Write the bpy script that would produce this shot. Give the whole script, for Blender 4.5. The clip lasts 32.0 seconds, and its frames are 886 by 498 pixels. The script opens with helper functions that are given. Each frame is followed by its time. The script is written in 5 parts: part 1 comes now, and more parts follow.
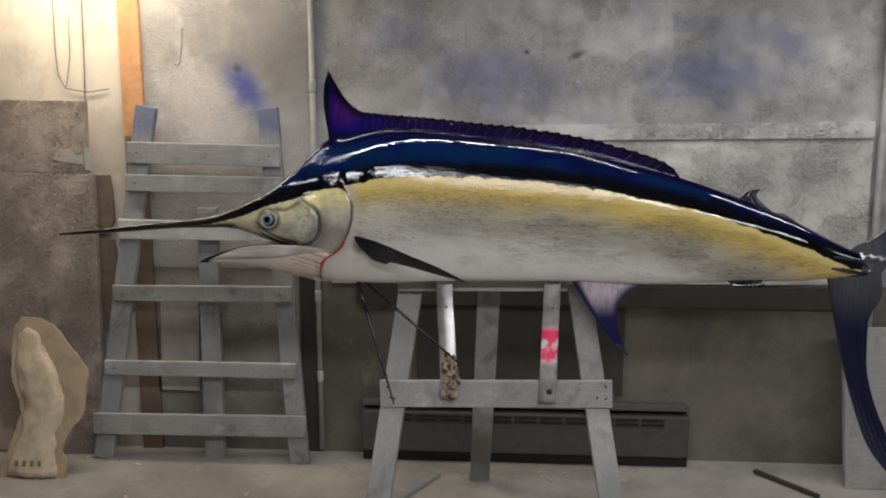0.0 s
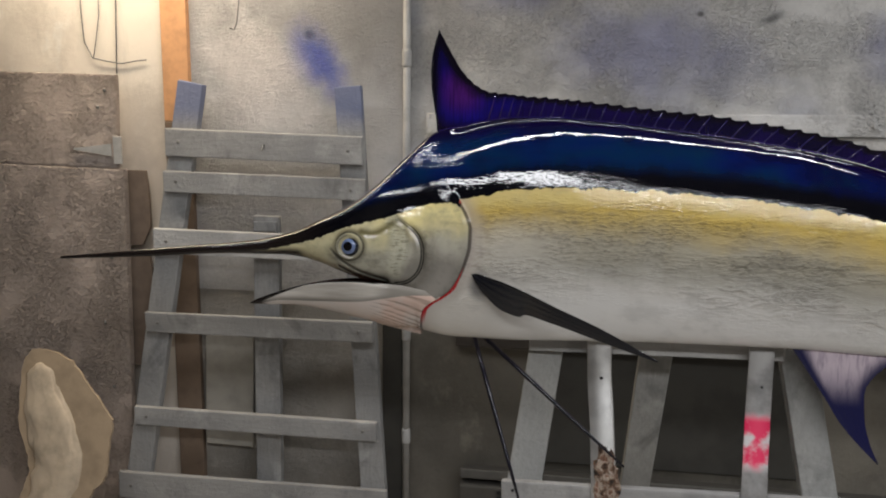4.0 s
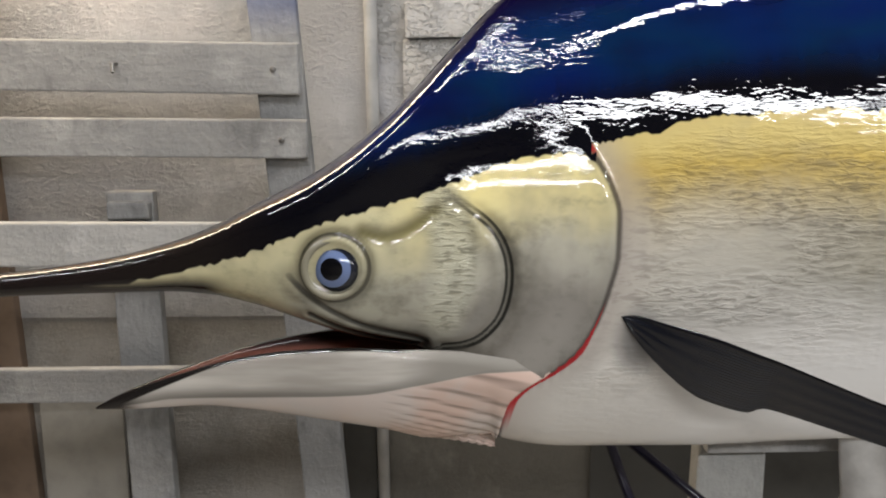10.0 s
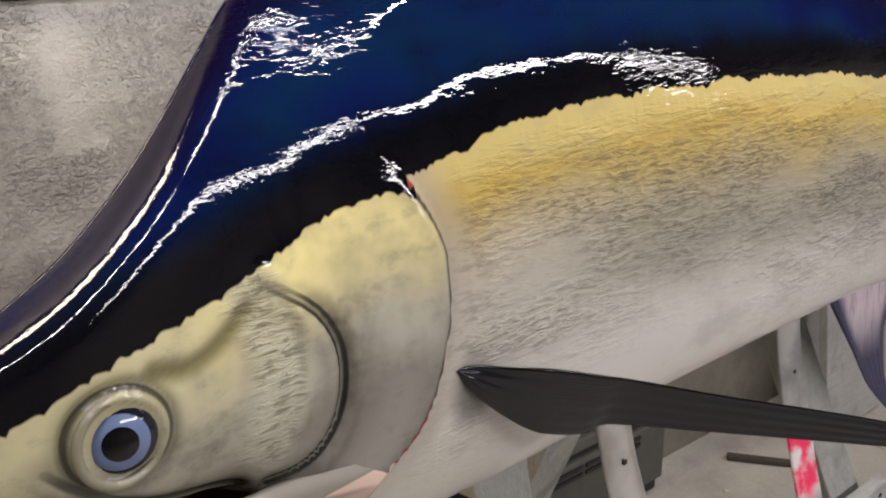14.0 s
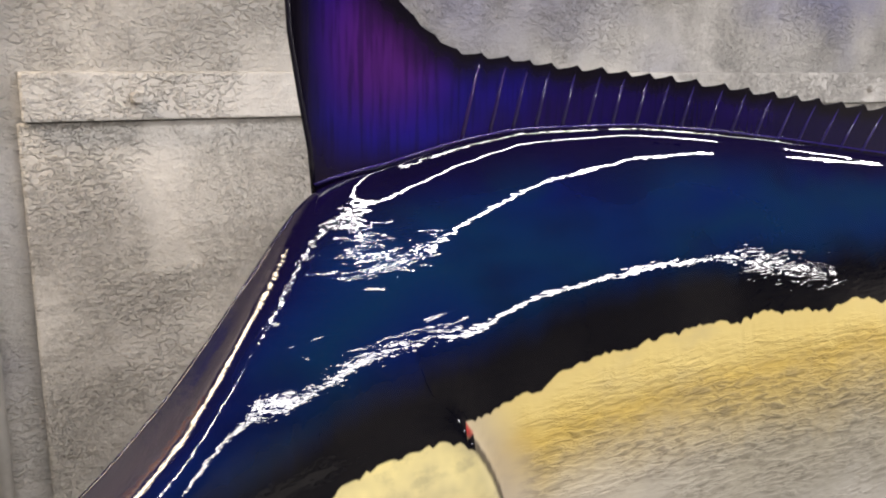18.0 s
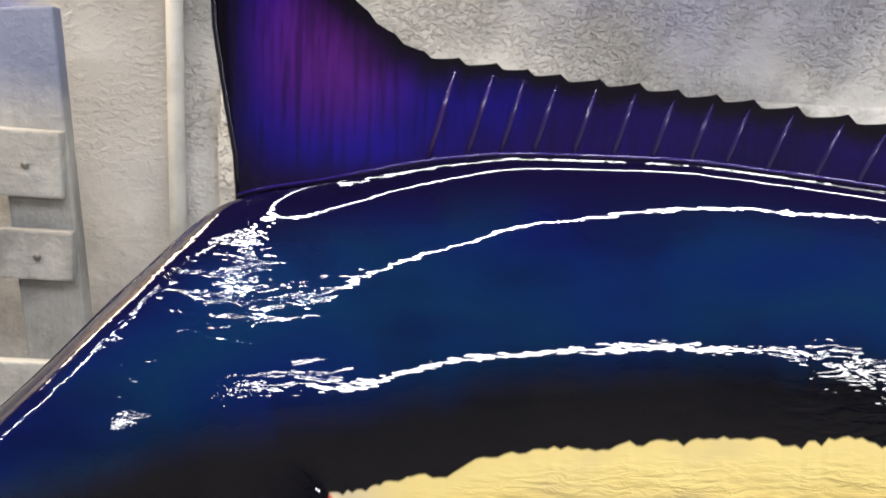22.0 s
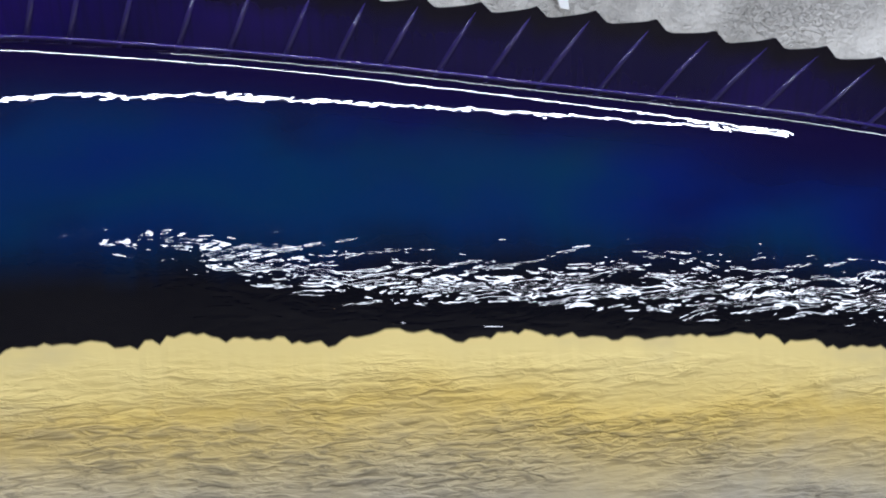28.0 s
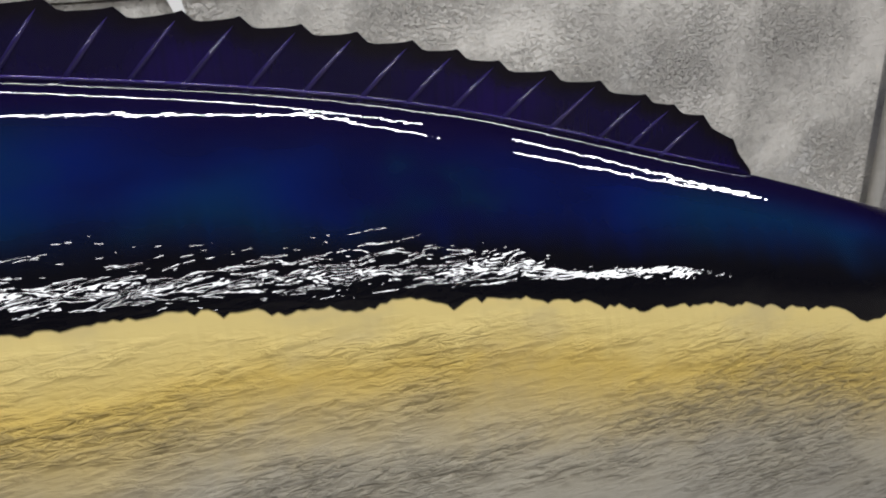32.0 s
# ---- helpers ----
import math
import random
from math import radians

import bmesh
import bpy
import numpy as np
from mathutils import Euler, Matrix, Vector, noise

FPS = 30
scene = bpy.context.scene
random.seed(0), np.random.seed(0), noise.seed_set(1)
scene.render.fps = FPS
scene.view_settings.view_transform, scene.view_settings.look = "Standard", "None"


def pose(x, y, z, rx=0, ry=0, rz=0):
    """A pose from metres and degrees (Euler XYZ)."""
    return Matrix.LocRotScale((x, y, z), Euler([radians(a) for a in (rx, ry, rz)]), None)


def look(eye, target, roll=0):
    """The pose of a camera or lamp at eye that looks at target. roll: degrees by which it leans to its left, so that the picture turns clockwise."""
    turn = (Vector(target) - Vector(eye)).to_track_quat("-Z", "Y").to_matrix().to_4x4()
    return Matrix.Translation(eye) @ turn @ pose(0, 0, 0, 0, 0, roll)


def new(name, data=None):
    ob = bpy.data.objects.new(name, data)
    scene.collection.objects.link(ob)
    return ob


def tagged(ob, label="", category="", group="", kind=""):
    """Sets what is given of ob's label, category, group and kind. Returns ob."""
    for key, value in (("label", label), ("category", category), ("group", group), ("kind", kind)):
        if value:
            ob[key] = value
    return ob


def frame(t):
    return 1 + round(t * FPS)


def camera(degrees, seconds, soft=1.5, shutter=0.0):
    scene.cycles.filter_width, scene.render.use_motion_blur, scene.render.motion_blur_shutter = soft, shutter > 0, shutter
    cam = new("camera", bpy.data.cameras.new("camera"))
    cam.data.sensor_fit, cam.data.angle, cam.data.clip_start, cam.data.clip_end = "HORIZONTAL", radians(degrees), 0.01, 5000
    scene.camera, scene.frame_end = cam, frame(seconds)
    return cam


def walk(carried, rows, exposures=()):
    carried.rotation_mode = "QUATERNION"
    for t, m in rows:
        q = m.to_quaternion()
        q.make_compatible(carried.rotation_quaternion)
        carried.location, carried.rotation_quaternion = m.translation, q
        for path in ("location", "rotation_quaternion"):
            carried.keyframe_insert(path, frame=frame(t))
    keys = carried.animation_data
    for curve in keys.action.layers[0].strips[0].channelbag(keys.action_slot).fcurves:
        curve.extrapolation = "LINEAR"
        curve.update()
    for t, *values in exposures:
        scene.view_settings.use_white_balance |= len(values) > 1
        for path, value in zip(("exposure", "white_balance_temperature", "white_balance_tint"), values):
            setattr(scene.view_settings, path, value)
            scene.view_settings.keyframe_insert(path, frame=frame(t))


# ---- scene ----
cam = camera(55.38, 32.0, 2.0)
walk(cam, [
    (0, look((0.655, -3.129, 1.651), (0.5822, -2.1446, 1.4932), -0.18)),
    (0.5, look((0.662, -3.122, 1.660), (0.5419, -2.1417, 1.5055), 0.31)),
    (1, look((0.661, -3.071, 1.650), (0.5300, -2.0902, 1.5051), 0.18)),
    (1.5, look((0.608, -2.960, 1.648), (0.4700, -1.9792, 1.5064), 0.31)),
    (2, look((0.564, -2.841, 1.642), (0.4397, -1.8620, 1.4818), 0.74)),
    (2.5, look((0.517, -2.666, 1.657), (0.3673, -1.6884, 1.5106), 0.70)),
    (4.5, look((0.300, -2.040, 1.633), (0.1529, -1.0676, 1.4517), 0.58)),
    (5, look((0.266, -1.913, 1.636), (0.1536, -0.9362, 1.4528), 0.19)),
    (5.5, look((0.252, -1.768, 1.638), (0.1286, -0.7890, 1.4760), -0.00)),
    (6, look((0.237, -1.669, 1.638), (0.1187, -0.6887, 1.4786), 0.04)),
    (6.5, look((0.214, -1.593, 1.641), (0.1248, -0.6110, 1.4711), -0.16)),
    (7, look((0.183, -1.549, 1.625), (0.1060, -0.5686, 1.4457), 0.01)),
    (7.5, look((0.102, -1.457, 1.596), (0.0662, -0.4812, 1.3782), -1.30)),
    (8, look((0.055, -1.342, 1.571), (0.0399, -0.3639, 1.3655), -1.05)),
    (8.5, look((0.024, -1.209, 1.538), (-0.0211, -0.2302, 1.3358), -1.82)),
    (9, look((0.003, -1.135, 1.517), (-0.0430, -0.1617, 1.2928), -1.07)),
    (9.5, look((-0.036, -1.064, 1.505), (-0.0486, -0.0937, 1.2647), -0.28)),
    (10, look((-0.071, -1.004, 1.492), (-0.0834, -0.0303, 1.2650), -0.69)),
    (10.5, look((-0.097, -0.964, 1.468), (-0.1013, 0.0094, 1.2393), -1.06)),
    (11, look((-0.122, -0.911, 1.455), (-0.0919, 0.0583, 1.2101), -1.11)),
    (11.5, look((-0.166, -0.877, 1.449), (-0.0439, 0.0853, 1.2052), -0.11)),
    (12, look((-0.217, -0.864, 1.464), (0.0029, 0.0737, 1.1963), -0.62)),
    (12.5, look((-0.250, -0.831, 1.479), (0.0670, 0.0638, 1.1632), -0.39)),
    (13, look((-0.276, -0.758, 1.497), (0.1176, 0.1083, 1.1895), -0.85)),
    (13.5, look((-0.291, -0.724, 1.524), (0.1680, 0.1126, 1.2239), -0.75)),
    (14, look((-0.307, -0.680, 1.570), (0.2564, 0.0777, 1.2400), -1.49)),
    (14.5, look((-0.348, -0.667, 1.575), (0.3333, 0.0118, 1.2997), -2.20)),
    (16.5, look((-0.371, -0.622, 1.680), (0.2952, 0.0817, 1.4350), 0.69)),
    (17, look((-0.320, -0.605, 1.680), (0.2794, 0.1593, 1.4413), 0.72)),
    (18, look((-0.220, -0.605, 1.678), (0.2490, 0.2409, 1.4242), 2.18)),
    (19, look((-0.179, -0.617, 1.622), (0.2715, 0.2293, 1.3380), 2.29)),
    (20, look((-0.042, -0.570, 1.648), (0.1493, 0.3510, 1.3075), -0.25)),
    (20.5, look((0.043, -0.562, 1.660), (0.1016, 0.3965, 1.3814), 1.60)),
    (21, look((0.074, -0.576, 1.679), (0.0838, 0.4007, 1.4646), 1.78)),
    (21.5, look((0.077, -0.592, 1.680), (0.0913, 0.3891, 1.4855), 2.88)),
    (22, look((0.104, -0.585, 1.671), (0.1707, 0.3832, 1.4295), 3.36)),
    (22.5, look((0.123, -0.586, 1.674), (0.2197, 0.3754, 1.4164), 2.87)),
    (23, look((0.141, -0.585, 1.673), (0.2577, 0.3703, 1.4015), 2.96)),
    (23.5, look((0.147, -0.585, 1.671), (0.2734, 0.3667, 1.3907), 2.68)),
    (24, look((0.166, -0.589, 1.669), (0.3124, 0.3572, 1.3799), 2.59)),
    (24.5, look((0.208, -0.599, 1.659), (0.3989, 0.3354, 1.3578), 2.34)),
    (25, look((0.264, -0.610, 1.674), (0.4862, 0.3147, 1.3652), 1.37)),
    (26, look((0.369, -0.581, 1.673), (0.6194, 0.3367, 1.3647), 1.53)),
    (26.5, look((0.421, -0.568, 1.689), (0.6448, 0.3440, 1.3447), 0.72)),
    (28.5, look((0.530, -0.557, 1.699), (0.6171, 0.3464, 1.2791), 0.74)),
    (29, look((0.542, -0.554, 1.683), (0.6427, 0.3620, 1.2946), 0.11)),
    (29.5, look((0.586, -0.560, 1.683), (0.6919, 0.3567, 1.2976), -1.19)),
    (30, look((0.616, -0.563, 1.679), (0.7717, 0.3496, 1.3010), -1.10)),
    (30.5, look((0.650, -0.571, 1.677), (0.8485, 0.3329, 1.2981), -1.53)),
    (31, look((0.670, -0.576, 1.675), (0.8994, 0.3187, 1.2917), -1.66)),
    (31.5, look((0.713, -0.591, 1.666), (0.9779, 0.2940, 1.2826), -1.86)),
    (32, look((0.774, -0.614, 1.658), (1.0845, 0.2556, 1.2741), -1.16)),
], [(0, -0.46, 6400, 10), (3, -0.42, 6400, 10), (6, -0.38, 6400, 10), (8, 0.0, 6300, 10), (10, 0.12, 6400, 10), (12.5, 0.05, 6600, 12), (14, 0.05, 6700, 14), (17.5, 0.33, 6800, 14), (20, 0.18, 6550, 12), (21, 0.62, 6550, 12), (22, 0.58, 6500, 10), (23, 0.46, 6300, 10), (24.5, 0.44, 6000, 10), (26, 0.21, 5950, 10), (28.8, 0.2, 5550, 12), (30, 0.08, 5450, 22), (31, 0.05, 5400, 20), (32, -0.08, 6400, 10)])

# ---- world and lamps ----
world = bpy.data.worlds.new("world")
scene.world = world
world.use_nodes = True
world.node_tree.nodes["Background"].inputs[0].default_value = (0.6, 0.65, 0.7, 1)
world.node_tree.nodes["Background"].inputs[1].default_value = 0.02


def area_lamp(name, m, sx, sy, power, colour):
    data = bpy.data.lights.new(name, "AREA")
    data.shape, data.size, data.size_y, data.energy, data.color = "RECTANGLE", sx, sy, power, colour
    ob = new(name, data)
    ob.matrix_world = m
    return ob


for x, length in ((-0.93, 1.15), (0.70, 1.80), (2.55, 1.15)):
    area_lamp("tube_light_overhead", pose(x, -0.26 + (x - 0.62) * 0.24, 2.52, 0, 0, 13.5), length / 0.972, 0.026, 9.8 * length, (0.98, 0.985, 1.0))
area_lamp("tube_light_room", pose(1.93, -2.42, 2.52), 3.94, 0.33, 132, (0.98, 0.985, 1.0))
area_lamp("warm_lamp", look((-1.16, 0.50, 2.46), (-1.16, 0.58, 0)), 1.1, 0.2, 25, (1.0, 0.83, 0.61))


# ---- materials ----
class Mat:
    """A small node-graph writer."""

    def __init__(self, name, rough=0.5, metal=0.0, coat=0.0, coat_rough=0.03):
        self.m = bpy.data.materials.new(name)
        self.m.use_nodes = True
        self.t = self.m.node_tree
        self.b = self.t.nodes["Principled BSDF"]
        self.b.inputs["Roughness"].default_value = rough
        self.b.inputs["Metallic"].default_value = metal
        self.b.inputs["Coat Weight"].default_value = coat
        self.b.inputs["Coat Roughness"].default_value = coat_rough
        if coat:
            self.b.inputs["Specular IOR Level"].default_value = 0.0
        self.co = self.t.nodes.new("ShaderNodeTexCoord").outputs["Object"]

    def n(self, kind, **sets):
        node = self.t.nodes.new(kind)
        for k, v in sets.items():
            node.inputs[k.replace("_", " ")].default_value = v
        return node

    def to(self, a, b):
        if isinstance(a, (int, float)):
            b.default_value = a
        elif isinstance(a, tuple):
            b.default_value = (*a, 1) if len(a) == 3 and b.type == "RGBA" else a
        else:
            self.t.links.new(a, b)

    def attr(self, name):
        node = self.t.nodes.new("ShaderNodeAttribute")
        node.attribute_name = name
        return node.outputs["Fac"]

    def scaled(self, sx, sy, sz, vec=None):
        node = self.t.nodes.new("ShaderNodeMapping")
        self.to(vec or self.co, node.inputs["Vector"])
        node.inputs["Scale"].default_value = (sx, sy, sz)
        return node.outputs["Vector"]

    def noise(self, scale, detail=4, rough=0.55, vec=None, distort=0.0):
        node = self.n("ShaderNodeTexNoise", Scale=scale, Detail=detail, Roughness=rough, Distortion=distort)
        self.to(vec or self.co, node.inputs["Vector"])
        return node.outputs["Fac"]

    def math(self, op, a, b=0.0, c=0.0):
        node = self.t.nodes.new("ShaderNodeMath")
        node.operation = op
        for v, s in zip((a, b, c), node.inputs):
            self.to(v, s)
        return node.outputs[0]

    def step(self, v, lo, hi, a=0.0, b=1.0):
        node = self.t.nodes.new("ShaderNodeMapRange")
        node.interpolation_type = "SMOOTHSTEP"
        for s, x in zip(("Value", "From Min", "From Max", "To Min", "To Max"), (v, lo, hi, a, b)):
            self.to(x, node.inputs[s])
        return node.outputs[0]

    def ramp(self, v, stops):
        node = self.t.nodes.new("ShaderNodeValToRGB")
        e = node.color_ramp.elements
        while len(e) < len(stops):
            e.new(0.5)
        for el, (p, c) in zip(e, stops):
            el.position, el.color = p, (*c, 1)
        self.to(v, node.inputs[0])
        return node.outputs[0]

    def mix(self, f, a, b, mode="MIX"):
        node = self.t.nodes.new("ShaderNodeMix")
        node.data_type, node.blend_type = "RGBA", mode
        self.to(f, node.inputs[0])
        self.to(a, node.inputs[6])
        self.to(b, node.inputs[7])
        return node.outputs[2]

    def xyz(self, vec=None):
        node = self.t.nodes.new("ShaderNodeSeparateXYZ")
        self.to(vec or self.co, node.inputs[0])
        return node.outputs

    def bump(self, height, strength=0.3, dist=0.01, after=None, coat=False):
        node = self.n("ShaderNodeBump", Strength=strength, Distance=dist)
        self.to(height, node.inputs["Height"])
        if after:
            self.to(after, node.inputs["Normal"])
        return node.outputs[0]

    def colour(self, c):
        self.to(c, self.b.inputs["Base Color"])
        return self

    def normal(self, n, coat=None):
        self.to(n, self.b.inputs["Normal"])
        self.to(coat or n, self.b.inputs["Coat Normal"])
        return self

    def rough(self, r):
        self.to(r, self.b.inputs["Roughness"])
        return self


def random_of(m):
    return m.t.nodes.new("ShaderNodeObjectInfo").outputs["Random"]


def wall_paint(name, base, dark, blue, crust=0.5, scale=1.0, stains=(), relief=1.0):
    """Board painted long ago, dusted with years of overspray."""
    m = Mat(name, 0.85)
    big = m.noise(1.1 * scale, 4, 0.6)
    c = m.mix(m.step(big, 0.38, 0.68), base, dark)
    c = m.mix(m.math("MULTIPLY", m.step(m.noise(2.3 * scale, 3, 0.5, m.scaled(1, 1, 1.6)), 0.52, 0.72), 0.55), c, blue)
    c = m.mix(m.math("MULTIPLY", m.step(m.noise(7, 5, 0.6, m.scaled(2.2, 1, 0.5)), 0.5, 0.8), 0.35), c, tuple(0.55 * x for x in base))
    c = m.mix(m.math("MULTIPLY", m.step(m.noise(90, 4, 0.7), 0.56, 0.75), 0.14), c, tuple(0.5 * x for x in dark))
    c = m.mix(m.math("MULTIPLY", m.step(m.noise(3.4 * scale, 5, 0.65), 0.46, 0.68), 0.5), c, tuple(0.75 * x for x in dark))
    c = m.mix(m.math("MULTIPLY", m.step(m.noise(4.1 * scale, 6, 0.7, m.scaled(1.3, 1, 0.9)), 0.56, 0.74), 0.5), c, tuple(min(0.75, 1.25 * x) for x in base))
    for (ax, az), (bx, bz), r, tint in stains:
        v = m.t.nodes.new("ShaderNodeMapping")
        ang = math.atan2(bz - az, bx - ax)
        half = math.hypot(bx - ax, bz - az) / 2 + r
        v.vector_type = "TEXTURE"
        v.inputs["Location"].default_value = ((ax + bx) / 2, 0.8, (az + bz) / 2)
        v.inputs["Rotation"].default_value = (0, -ang, 0)
        v.inputs["Scale"].default_value = (half, 5.0, r)
        m.to(m.co, v.inputs["Vector"])
        ln = m.t.nodes.new("ShaderNodeVectorMath")
        ln.operation = "LENGTH"
        m.to(v.outputs[0], ln.inputs[0])
        d = m.math("ADD", ln.outputs["Value"], m.math("MULTIPLY_ADD", m.noise(7, 5, 0.62), 1.5, -0.75))
        c = m.mix(m.math("MULTIPLY", m.step(d, 1.15, 0.15), 0.8), c, tint)
    lumps, where = m.noise(75, 5, 0.72), m.step(m.noise(3.2, 4, 0.65), 0.40, 0.60, 0.15, 1.0)
    # shade in the hollows between lumps, darkened in the colour as well
    c = m.mix(m.math("MULTIPLY", m.math("MULTIPLY", m.step(lumps, 0.54, 0.40), where), min(0.6, 0.3 * crust)), c, tuple(0.6 * x for x in dark))
    m.colour(c)
    g = m.bump(m.noise(170, 5, 0.75), 0.5 * crust, 0.003)
    crumbs = m.math("MULTIPLY", lumps, where)
    g = m.bump(crumbs, min(1.0, 0.7 * crust), 0.016, g)
    if crust > 0.45:
        flake = m.step(m.noise(105, 3, 0.62, m.scaled(0.75, 1, 1.25), 0.5), 0.45, 0.62)
        patch = m.step(m.noise(4.6, 4, 0.6), 0.42, 0.60, 0.12, 1.0)
        g = m.bump(m.math("MULTIPLY", flake, patch), min(1.0, 0.7 * crust), 0.005 * relief, g)
        # a little painted shade in the gaps between flakes
        c = m.mix(m.math("MULTIPLY", m.math("MULTIPLY", m.math("SUBTRACT", 1.0, flake), patch), min(0.1, 0.06 * crust)), c, tuple(0.55 * x for x in dark))
        m.colour(c)
    m.normal(g)
    return m.m


def dusty_wood(name, base, tint, grain=(1.0, 12.0, 12.0), blued=None):
    """Timber under grey overspray; the grain just shows."""
    m = Mat(name, 0.8)
    r = random_of(m)
    off = m.t.nodes.new("ShaderNodeVectorMath")
    off.operation = "ADD"
    m.to(m.co, off.inputs[0])
    comb = m.t.nodes.new("ShaderNodeCombineXYZ")
    for i in range(3):
        m.to(m.math("MULTIPLY", r, 7.0 + i), comb.inputs[i])
    m.to(comb.outputs[0], off.inputs[1])
    v = off.outputs[0]
    gr = m.noise(9, 5, 0.6, m.scaled(*grain, v), 0.6)
    c = m.mix(m.step(gr, 0.35, 0.7), base, tuple(0.86 * x for x in base))
    c = m.mix(m.math("MULTIPLY", m.step(m.noise(3.0, 3, 0.5, v), 0.4, 0.7), 0.75), c, tint)
    c = m.mix(m.math("MULTIPLY", m.step(m.noise(5, 4, 0.6, v), 0.55, 0.75), 0.5), c, tuple(min(0.8, 1.7 * x) for x in base))
    c = m.mix(m.math("MULTIPLY", m.step(m.noise(6.5, 5, 0.65, m.scaled(1, 1, 0.7, v), 0.6), 0.52, 0.70), 0.55), c, tuple(0.5 * x for x in tint))
    if blued:
        z = m.xyz()[2]
        c = m.mix(m.math("MULTIPLY", m.step(z, *blued), 0.75), c, (0.15, 0.18, 0.32))
    m.colour(c)
    c = m.mix(m.math("MULTIPLY", m.step(m.noise(75, 4, 0.7, v), 0.55, 0.72), 0.3), c, tuple(0.5 * x for x in base))
    m.colour(c)
    g = m.bump(gr, 0.10, 0.003)
    g = m.bump(m.step(m.noise(70, 4, 0.65, v), 0.4, 0.7), 0.35, 0.003, g)
    m.normal(m.bump(m.noise(160, 4, 0.7, v), 0.45, 0.002, g))
    return m.m


def plain(name, c, rough=0.6, metal=0.0, vary=0.35, scale=20.0, bump=0.15):
    m = Mat(name, rough, metal)
    m.colour(m.mix(m.math("MULTIPLY", m.step(m.noise(scale, 5, 0.6), 0.4, 0.7), vary), c, tuple(0.45 * x for x in c)))
    m.normal(m.bump(m.noise(scale * 5, 4, 0.6), bump, 0.002))
    return m.m


M_WALL_R = wall_paint("wall_overspray", (0.60, 0.58, 0.55), (0.36, 0.35, 0.335), (0.28, 0.285, 0.38), 1.2, stains=[((1.35, 1.80), (1.75, 1.83), 0.16, (0.20, 0.205, 0.34)), ((0.35, 1.85), (0.75, 1.80), 0.17, (0.30, 0.30, 0.42)), ((0.745, 1.925), (0.75, 1.925), 0.012, (0.05, 0.05, 0.05)), ((0.95, 1.90), (1.0, 1.925), 0.022, (0.10, 0.10, 0.10)), ((1.85, 1.98), (1.95, 1.90), 0.10, (0.26, 0.26, 0.36)), ((0.05, 2.0), (0.25, 2.02), 0.10, (0.33, 0.33, 0.44))])
M_WALL_L = wall_paint("wall_white", (0.72, 0.66, 0.58), (0.55, 0.49, 0.43), (0.62, 0.55, 0.47), 0.25)
M_WALL_M = wall_paint("wall_sheet", (0.50, 0.495, 0.49), (0.29, 0.28, 0.272), (0.29, 0.29, 0.31), 0.62, stains=[((-0.615, 1.845), (-0.53, 1.70), 0.10, (0.04, 0.075, 0.40)), ((-0.60, 1.865), (-0.59, 1.86), 0.03, (0.06, 0.07, 0.12)), ((-0.85, 1.80), (-0.70, 1.60), 0.20, (0.66, 0.62, 0.60))])
# lower wall: the shade below the fish is mixed into this darker colour
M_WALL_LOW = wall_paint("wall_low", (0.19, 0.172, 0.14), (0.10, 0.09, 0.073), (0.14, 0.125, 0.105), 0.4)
M_WALL_BASE = wall_paint("wall_base", (0.34, 0.315, 0.28), (0.23, 0.21, 0.185), (0.27, 0.255, 0.235), 0.6)
M_ROOM = wall_paint("wall_room", (0.30, 0.27, 0.23), (0.22, 0.20, 0.17), (0.24, 0.22, 0.19), 0.2)
M_CEIL = wall_paint("ceiling_paint", (0.12, 0.115, 0.11), (0.08, 0.078, 0.075), (0.09, 0.09, 0.1), 0.2)
M_RAIL = wall_paint("rail_paint", (0.76, 0.735, 0.70), (0.58, 0.56, 0.535), (0.58, 0.575, 0.58), 1.5)
M_PANEL = wall_paint("rough_panel", (0.52, 0.435, 0.378), (0.42, 0.35, 0.30), (0.47, 0.395, 0.345), 1.5, relief=2.2)
M_FLOOR = wall_paint("floor_dust", (0.41, 0.38, 0.335), (0.28, 0.258, 0.228), (0.38, 0.35, 0.31), 0.5)
M_STUD = plain("bare_wood", (0.62, 0.33, 0.16), 0.7)
M_STUD_LOW = plain("dull_brown_wood", (0.19, 0.135, 0.095), 0.8)
M_SLAT = dusty_wood("slat_wood", (0.365, 0.357, 0.343), (0.225, 0.222, 0.219))
M_SLAT_PALE = dusty_wood("pale_slat_wood", (0.53, 0.52, 0.50), (0.37, 0.365, 0.355))
M_STILE = dusty_wood("stile_wood", (0.335, 0.33, 0.32), (0.22, 0.22, 0.22), (12.0, 12.0, 1.0), (1.50, 1.62))
M_STAND = dusty_wood("stand_wood", (0.33, 0.325, 0.305), (0.20, 0.20, 0.195), (12.0, 12.0, 1.0))
M_STANDX = dusty_wood("stand_board", (0.36, 0.35, 0.335), (0.28, 0.275, 0.27))
M_DARKWOOD = dusty_wood("dark_plank", (0.05, 0.04, 0.032), (0.03, 0.025, 0.02))
M_CONDUIT = plain("conduit_paint", (0.46, 0.45, 0.43), 0.6)
M_STEEL = plain("steel", (0.25, 0.24, 0.23), 0.45, 0.8)
M_HEATER = plain("heater_paint", (0.075, 0.070, 0.061), 0.6)
M_BLACK = plain("black", (0.012, 0.012, 0.013), 0.5)
M_CARD = plain("template_board", (0.44, 0.335, 0.225), 0.75, 0.0, 0.5, 9.0)
M_CORE = plain("cast_core", (0.60, 0.49, 0.36), 0.75, 0.0, 0.6, 9.0, 0.4)


